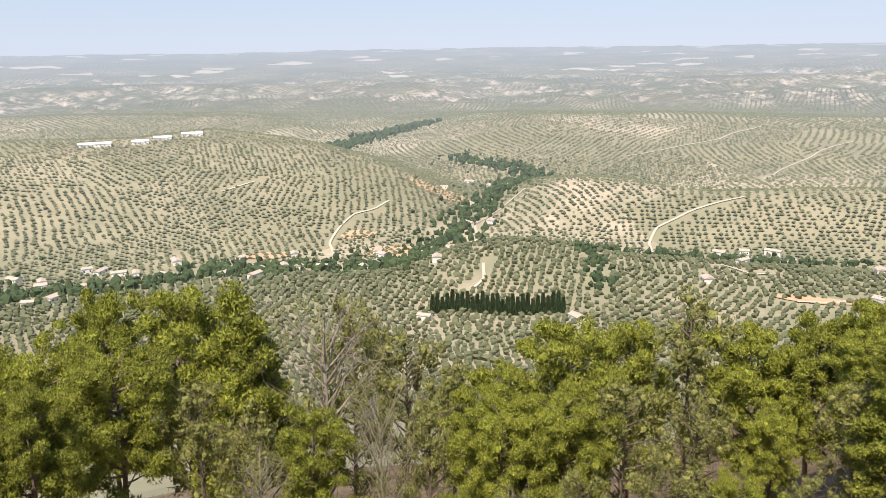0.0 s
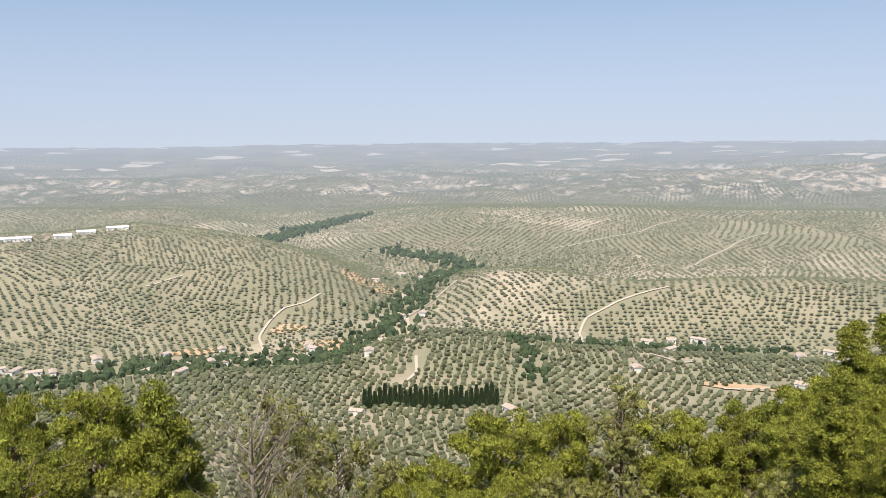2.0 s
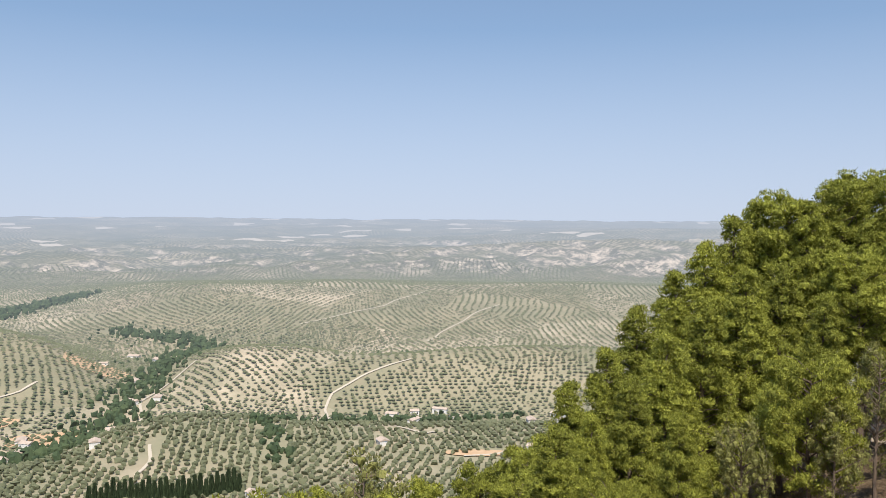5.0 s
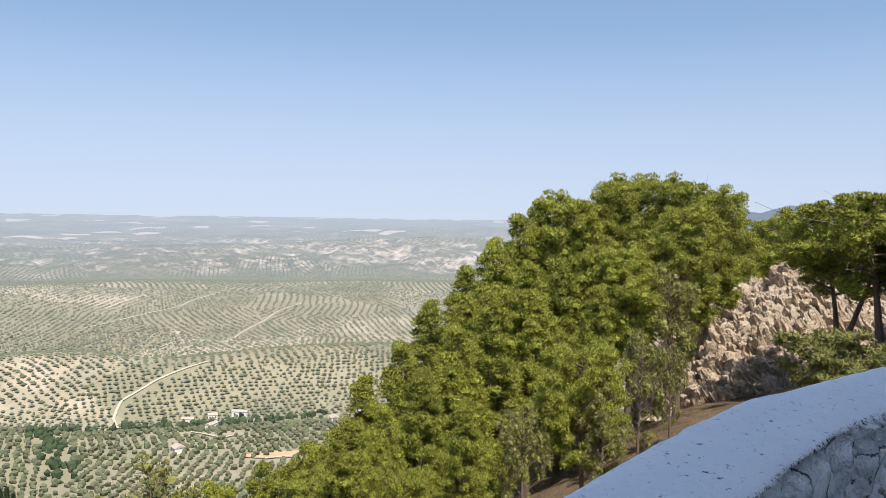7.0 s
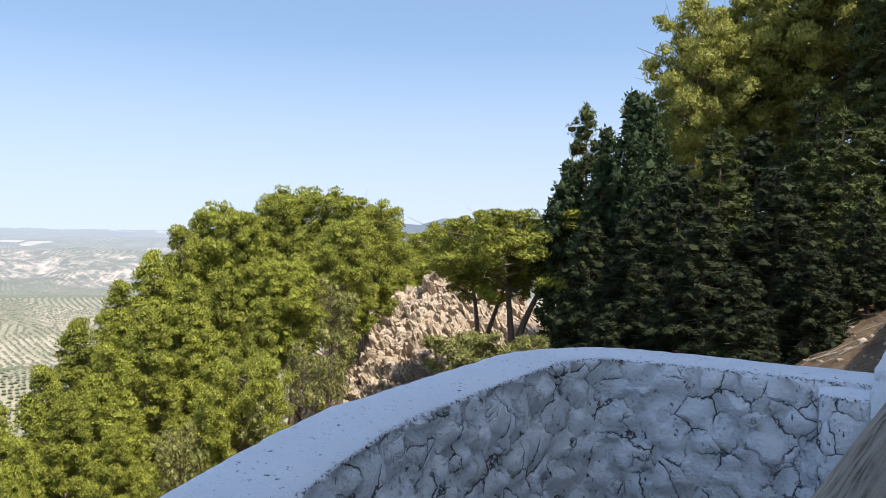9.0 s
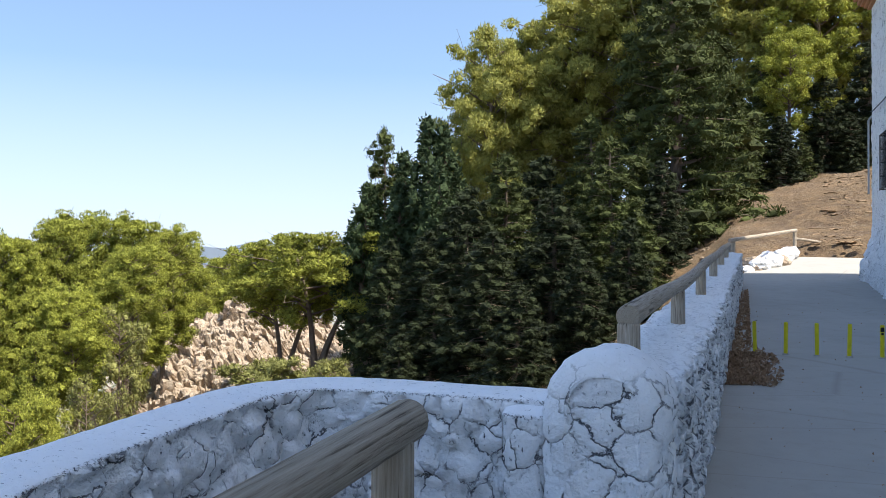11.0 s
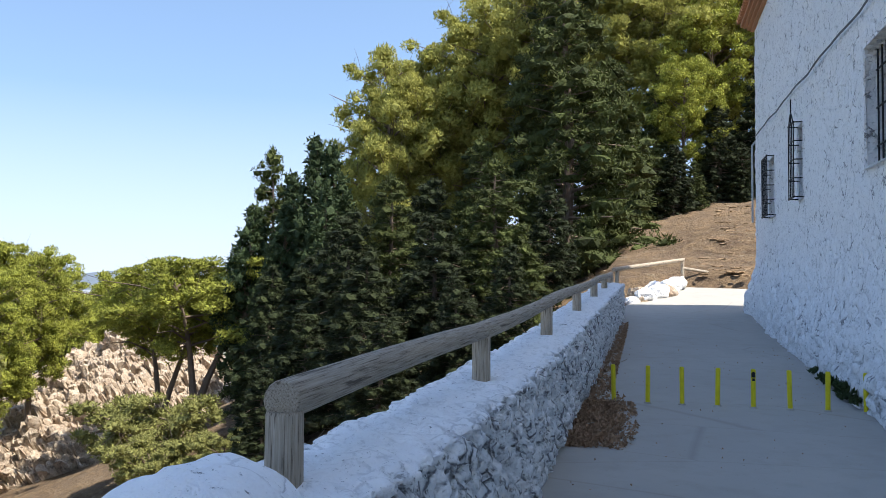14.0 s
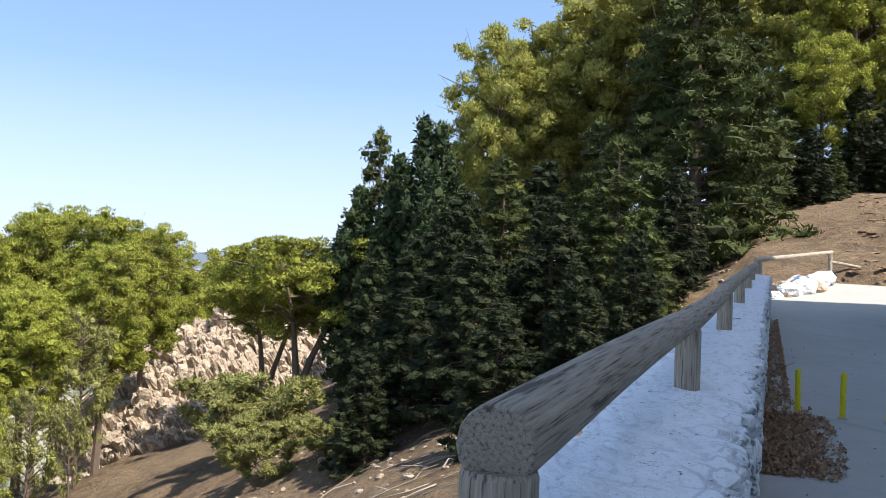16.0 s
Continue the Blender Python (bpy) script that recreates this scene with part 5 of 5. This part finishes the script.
z = land(q[:, 0], q[:, 1])
pos = np.column_stack([q, z])
for name, sel, fine in (("olive_grove", r < 620, True), ("olive_grove_far", r >= 620, False)):
    p = pos[sel]
    sz = rs.uniform(1.5, 2.35, len(p)) * np.interp(r[sel], [500, 650, 1300], [0.98, 1.12, 1.22])
    p = p + np.array([0, 0, 1.3])
    tagged(blobs(name.replace("_far", ""), p, sz, sz * (0.85 if fine else 0.65), OLIVE, fine), "rows of grey-green olive trees on pale soil", "olive grove", "olive groves", "stuff")


def along(line, n, spread):
    q = polar(*np.array(line, float).T)
    s = np.concatenate([[0], np.cumsum(np.linalg.norm(np.diff(q, axis=0), axis=1))])
    t = rs.uniform(0, s[-1], n)
    return np.stack([np.interp(t, s, q[:, 0]), np.interp(t, s, q[:, 1])], 1) + rs.normal(size=(n, 2)) * spread


for line, n, spread, s0 in ((RIVER, 1000, 11, 2.6), (RIVER, 700, 26, 1.7), (RIVER2, 700, 12, 2.8), (GULLY, 240, 6, 2.0), (SIDE, 110, 5, 2.0), (HOLLOW, 130, 4, 2.2)):
    q = along(line, n, spread)
    sz = rs.uniform(0.6, 1.3, n) * s0
    p = np.column_stack([q, land(q[:, 0], q[:, 1]) + sz * 0.8])
    tagged(blobs("riverside_trees", p, sz, sz * rs.uniform(0.9, 1.7, n), RIVER_LEAF, True), "dark green trees lining the stream", "riverside trees", "stream trees", "stuff")

# pale dirt tracks laid on the land
TRACK = Mat("pale_track_dust", 0.95)
TRACK.done(TRACK.mix(TRACK.noise(0.2, 4), (0.46, 0.40, 0.31), (0.57, 0.50, 0.40)))
add_haze_glow(TRACK)
for t_ in TRACKS:
    q = polar(*np.array(t_, float).T)
    s = np.concatenate([[0], np.cumsum(np.linalg.norm(np.diff(q, axis=0), axis=1))])
    tt = np.arange(0, s[-1], 6.0)
    c = np.stack([np.interp(tt, s, q[:, 0]) + 5 * np.sin(tt / 31), np.interp(tt, s, q[:, 1]) + 5 * np.cos(tt / 23)], 1)
    d = np.gradient(c, axis=0)
    d /= np.linalg.norm(d, axis=1)[:, None]
    nrm = np.stack([-d[:, 1], d[:, 0]], 1)
    cols = [c + nrm * o for o in (-1.1, 0, 1.1)]
    v = np.stack([np.column_stack([x_, land(x_[:, 0], x_[:, 1]) + 0.9]) for x_ in cols], 1).reshape(-1, 3)
    n = len(c)
    f = [(3 * a + b_, 3 * a + b_ + 1, 3 * a + b_ + 4, 3 * a + b_ + 3) for a in range(n - 1) for b_ in (0, 1)]
    tagged(fast_mesh("dirt_track", v, f, TRACK.m), "pale dirt track between the groves", "track", kind="structure")

# bare red earth on the slopes above the stream
EARTH = Mat("red_earth", 0.95)
EARTH.done(EARTH.mix(EARTH.noise(0.12, 5, 0.65), (0.46, 0.27, 0.15), (0.58, 0.44, 0.29)))
add_haze_glow(EARTH)
for k, (az, r, a, b_) in enumerate(((-94.4, 845, 30, 34), (-97.6, 652, 26, 14), (-95.6, 640, 14, 12), (-106.4, 655, 20, 8), (-68.5, 532, 24, 6), (-100.2, 690, 14, 9))):
    c = polar(az, r)
    th = np.linspace(0, 2 * math.pi, 40, endpoint=False)
    ring = np.array([0.0, 0.35, 0.7, 1.0])
    R_ = 1 + 0.35 * vnoise(np.stack([np.cos(th) * 1.6 + k * 7, np.sin(th) * 1.6, 0 * th], 1), 3)
    gx = c[0] + ring[:, None] * R_[None] * (math.sin(radians(az)) * b_ * np.sin(th) + math.cos(radians(az)) * a * np.cos(th))[None]
    gy = c[1] + ring[:, None] * R_[None] * (math.cos(radians(az)) * b_ * np.sin(th) - math.sin(radians(az)) * a * np.cos(th))[None]
    v = np.stack([gx, gy, land(gx, gy) + 0.7], -1).reshape(-1, 3)
    f = [(q * 40 + w_, q * 40 + (w_ + 1) % 40, (q + 1) * 40 + (w_ + 1) % 40, (q + 1) * 40 + w_) for q in range(3) for w_ in range(40)]
    tagged(fast_mesh("bare_earth", v, f, EARTH.m, smooth=True), "bare reddish earth between the groves", "bare earth", kind="structure")

# the row of cypresses on the knoll
cy = None
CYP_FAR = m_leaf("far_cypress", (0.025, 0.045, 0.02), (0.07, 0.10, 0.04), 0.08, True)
for k in range(27):
    az = -95.0 + 9.6 * k / 26
    r = 468 + 4 * math.sin(k * 0.3)
    x, y = polar(az, r)
    h = 11.5 + 1.6 * math.sin(k * 2.1) + 0.8 * math.sin(k * 5.3)
    if cy is None:
        cy = empty("cypress_tree")
        part("trunk", log_mesh(1.5, 0.25, 0.2, sides=6, rings=2), BARK, cy)
        cv, cf = tufts(np.stack([np.zeros(14), np.zeros(14), np.linspace(0.1, 0.93, 14)], 1), np.stack([np.interp(np.linspace(0.1, 0.93, 14), [0, 0.3, 1], [0.9, 1.25, 0.25])] * 2 + [np.full(14, 0.07)], 1), 60, 0.5, rs, up=0.0)
        cv[:, 2] = np.clip(cv[:, 2], 0.02, 1.1)
        fast_mesh("crown", cv, cf, CYP_FAR, cy)
        tagged(cy, "dark columnar cypress in a planted row", "cypress", "row of cypresses")
        first_c = cy
    else:
        cy = copy_thing(first_c, Matrix())
    cy.matrix_basis = pose(x, y, land1(x, y) - 0.3, 0, 0, k * 71)
    crown = cy.children[1] if cy.children[1].name.startswith("crown") else cy.children[0]
    crown.scale = (1.25, 1.25, h)


# farmhouses in the valley
FAR_WHITE = Mat("far_white_render", 0.9)
FAR_WHITE.done(FAR_WHITE.mix(FAR_WHITE.noise(0.6, 3), (0.70, 0.67, 0.62), (0.82, 0.80, 0.77)))
add_haze_glow(FAR_WHITE)
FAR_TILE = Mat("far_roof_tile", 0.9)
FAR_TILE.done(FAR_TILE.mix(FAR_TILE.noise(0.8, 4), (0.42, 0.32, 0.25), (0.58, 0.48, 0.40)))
add_haze_glow(FAR_TILE)
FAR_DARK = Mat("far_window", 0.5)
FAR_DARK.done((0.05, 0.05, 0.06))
add_haze_glow(FAR_DARK)


def farmhouse(az, r, long, wide, high, turn, label="small white farmhouse with tiled roof among trees", cover=None):
    x, y = polar(az, r)
    h = empty("farmhouse", pose(x, y, land1(x, y) - 0.4, 0, 0, turn))
    bm = bmesh.new()
    box(bm, -long / 2, long / 2, -wide / 2, wide / 2, -1.5, high)
    part("wall", bm, FAR_WHITE.m, h)
    bm = bmesh.new()
    a, b_, c = long / 2 + 0.4, wide / 2 + 0.4, high + wide * 0.22
    vs = [bm.verts.new(p) for p in ((-a, -b_, high + 0.02), (a, -b_, high + 0.02), (a, b_, high + 0.02), (-a, b_, high + 0.02), (-a, 0, c), (a, 0, c))]
    for q_ in ((0, 1, 5, 4), (2, 3, 4, 5), (1, 2, 5), (3, 0, 4), (3, 2, 1, 0)):
        bm.faces.new([vs[k] for k in q_])
    part("roof", bm, cover or FAR_TILE.m, h)
    for s in (-1, 1):
        for o in np.linspace(-0.3, 0.3, max(2, int(long / 5))) * long:
            bm = bmesh.new()
            box(bm, o - 0.5, o + 0.5, s * (wide / 2) - 0.05, s * (wide / 2) + 0.05, high * 0.35, high * 0.7)
            part("window", bm, FAR_DARK.m, h)
    return tagged(h, label, "house", "valley houses")


for k in range(46):
    if k < 28:
        az, r = np.interp(rs.rand(), [0, 1], [-123, -93]), 612 + rs.normal() * 26
        if az > -99:
            r = 640 + rs.normal() * 25
    elif k < 36:
        az, r = -91.5 + rs.normal() * 1.6, rs.uniform(720, 980)
    else:
        az, r = rs.uniform(-82, -60), 640 + rs.normal() * 40
    farmhouse(az, r, rs.uniform(6, 13), rs.uniform(4.5, 7), rs.uniform(2.6, 4.5), rs.uniform(0, 180))
for az, r, ln in ((-117.2, 975, 34), (-114.4, 985, 18), (-113.0, 1000, 20), (-111.1, 1015, 24)):
    farmhouse(az, r, ln, 9, 3.2, -az, "long white farm shed on the ridge", FAR_WHITE.m)
farmhouse(-84.4, 455, 9, 6, 4, 30, "white house beside the cypress row")
farmhouse(-95.6, 455, 8, 5, 3.5, 70, "white house beside the cypress row")

# ---- small things on the ramp ----
cs = np.column_stack([np.abs(rs.normal(size=3600)) * 0.24 + 0.19, np.interp(rs.rand(3600), [0, 0.75, 1], [9.8, 11.9, 20])])
cs[:, 0] = np.minimum(cs[:, 0], np.interp(cs[:, 1], [9, 10, 11, 11.9, 12.6, 20], [0.35, 0.75, 0.8, 0.7, 0.42, 0.3]))
pc = np.column_stack([cs, road_z(cs[:, 1]) + 0.012 + 0.03 * rs.rand(3600) * np.exp(-(cs[:, 0] - 0.2) * 4)])
v, f = tufts(pc, np.full((3600, 3), 0.02), 3, 0.034, rs, up=0.0, slim=0.5)
litter = fast_mesh("leaf_litter", v, f, LEAF_LITTER)
tagged(litter, "drift of dry brown leaves against the wall", "leaves", kind="stuff")
pc = np.column_stack([rs.uniform(0.3, 3.0, 260), rs.uniform(2.5, 18, 260)])
pc = np.column_stack([pc, road_z(pc[:, 1]) + 0.02])
v, f = tufts(pc, np.full((260, 3), 0.008), 1, 0.016, rs, up=0.0, slim=0.5)
tagged(fast_mesh("scattered_leaves", v, f, LEAF_LITTER), "stray dry leaves scattered over the concrete", "leaves", kind="stuff")
wy = np.interp(rs.rand(70), [0, 1], [12.1, 14.6])
pc = np.column_stack([HX - 0.14 + 0.0192 * (22.35 - wy) - 0.1 * rs.rand(70), wy, road_z(wy) + 0.02 + 0.14 * rs.rand(70) * np.exp(-((wy - 12.6) / 1.2) ** 2)])
v, f = tufts(pc, np.full((70, 3), 0.035), 20, 0.05, rs, up=0.8)
tagged(fast_mesh("wall_weeds", v, f, CYPRESS), "green weeds growing at the foot of the wall", "weeds", kind="stuff")

for k in range(16):
    rk = np.random.RandomState(80 + k)
    bm = bmesh.new()
    bmesh.ops.create_icosphere(bm, subdivisions=3, radius=1)
    s = np.array([0.34, 0.3, 0.24]) * rk.uniform(0.6, 1.25)
    vv = np.array([v_.co[:] for v_ in bm.verts])
    e_, i_ = stones(vv + k * 3.3, (0.7, 0.7, 0.7))
    for v_, a, nz in zip(bm.verts, e_, vnoise(vv * 1.6 + k * 5, 3)):
        v_.co = Vector(v_.co) * (0.85 + 0.3 * nz + 0.12 * min(1, a * 2))
        v_.co = Vector((v_.co.x * s[0], v_.co.y * s[1], v_.co.z * s[2]))
    t = rk.rand()
    bx, by = 0.15 + 1.25 * t + rk.normal() * 0.12, 23.6 + 2.9 * t + rk.normal() * 0.3
    ob = part("boulder", bm, WHITE_CAP if k % 3 else ROCK)
    ob.matrix_basis = pose(bx, by, land1(bx, by) + s[2] * 0.35 + 0.12 * (k % 2), 0, 0, k * 40)
    tagged(ob, "white-splashed limestone boulder below the timber fence", "boulder", "boulders by the fence")

# fallen branches and stones on the slope below the wall
tv, tf = [], []
for k in range(170):
    px, py = -0.9 - 9 * rs.rand() ** 1.3, 5.5 + 19 * rs.rand()
    a, ln = rs.uniform(0, 6.28), rs.uniform(0.3, 1.5)
    q0 = np.array([px, py, land1(px, py) + 0.03])
    ex, ey = px + ln * math.cos(a), py + ln * math.sin(a)
    q2 = np.array([ex, ey, land1(ex, ey) + 0.05 + 0.12 * rs.rand()])
    limb(tv, tf, [q0, (q0 + q2) / 2 + np.array([0, 0, 0.06 * rs.rand()]) + rs.normal(size=3) * 0.04, q2], rs.uniform(0.006, 0.022), 0.004, 4)
tagged(part("dry_branches", (tv, tf), GREY_TWIG), "dry grey branches strewn over the slope", "branches", kind="stuff")
q = np.column_stack([-0.7 - 14 * rs.rand(900) ** 1.2, 5 + 26 * rs.rand(900)])
pz = np.column_stack([q, land(q[:, 0], q[:, 1]) + 0.01])
sz = 0.03 + 0.09 * rs.rand(900) ** 3
v, f = cores(pz, np.stack([sz, sz, sz * 0.7], 1), rs, 1.0)
tagged(fast_mesh("loose_stones", v, f, ROCK), "loose pale stones on the dry slope", "stones", kind="stuff")
q = np.column_stack([rs.uniform(-0.9, -0.45, 260), rs.uniform(4.9, 12, 260)])
pz = np.column_stack([q, land(q[:, 0], q[:, 1]) + 0.05])
GRASS = m_leaf("dry_grass", (0.30, 0.24, 0.10), (0.52, 0.45, 0.22), 0.4)
v, f = tufts(pz, np.full((260, 3), 0.06), 16, 0.2, rs, up=1.6, slim=0.05)
tagged(fast_mesh("dry_grass", v, f, GRASS), "dry yellow grass along the foot of the wall", "grass", kind="stuff")

# rucked pine litter on the cut slope above the ramp
q = np.column_stack([rs.uniform(0.5, 9.0, 1500), 26.5 + 17 * rs.rand(1500)])
q = q[q[:, 0] > 1.9 + 0.12 * (q[:, 1] - 26.5)]
pz = np.column_stack([q, land(q[:, 0], q[:, 1]) - 0.02])
sz = 0.03 + 0.12 * rs.rand(len(q)) ** 2.5
v, f = cores(pz, np.stack([sz * 1.6, sz * 1.2, sz * 0.3], 1), rs, 1.0, rough=0.2)
b = Mat("brown_pine_litter", 0.95)
n1, n2 = b.noise(9, 5, 0.7), b.noise(1.1, 4)
litter_c = b.mix(b.ramp(n1, [(0.36, 0.0), (0.62, 1.0)]), (0.13, 0.08, 0.045), b.mix(n2, (0.34, 0.22, 0.12), (0.46, 0.34, 0.21)))
tagged(fast_mesh("pine_litter", v, f, b.done(litter_c, n1, 0.8, 0.05)), "rucked brown pine litter on the sunny bank", "litter", kind="stuff")
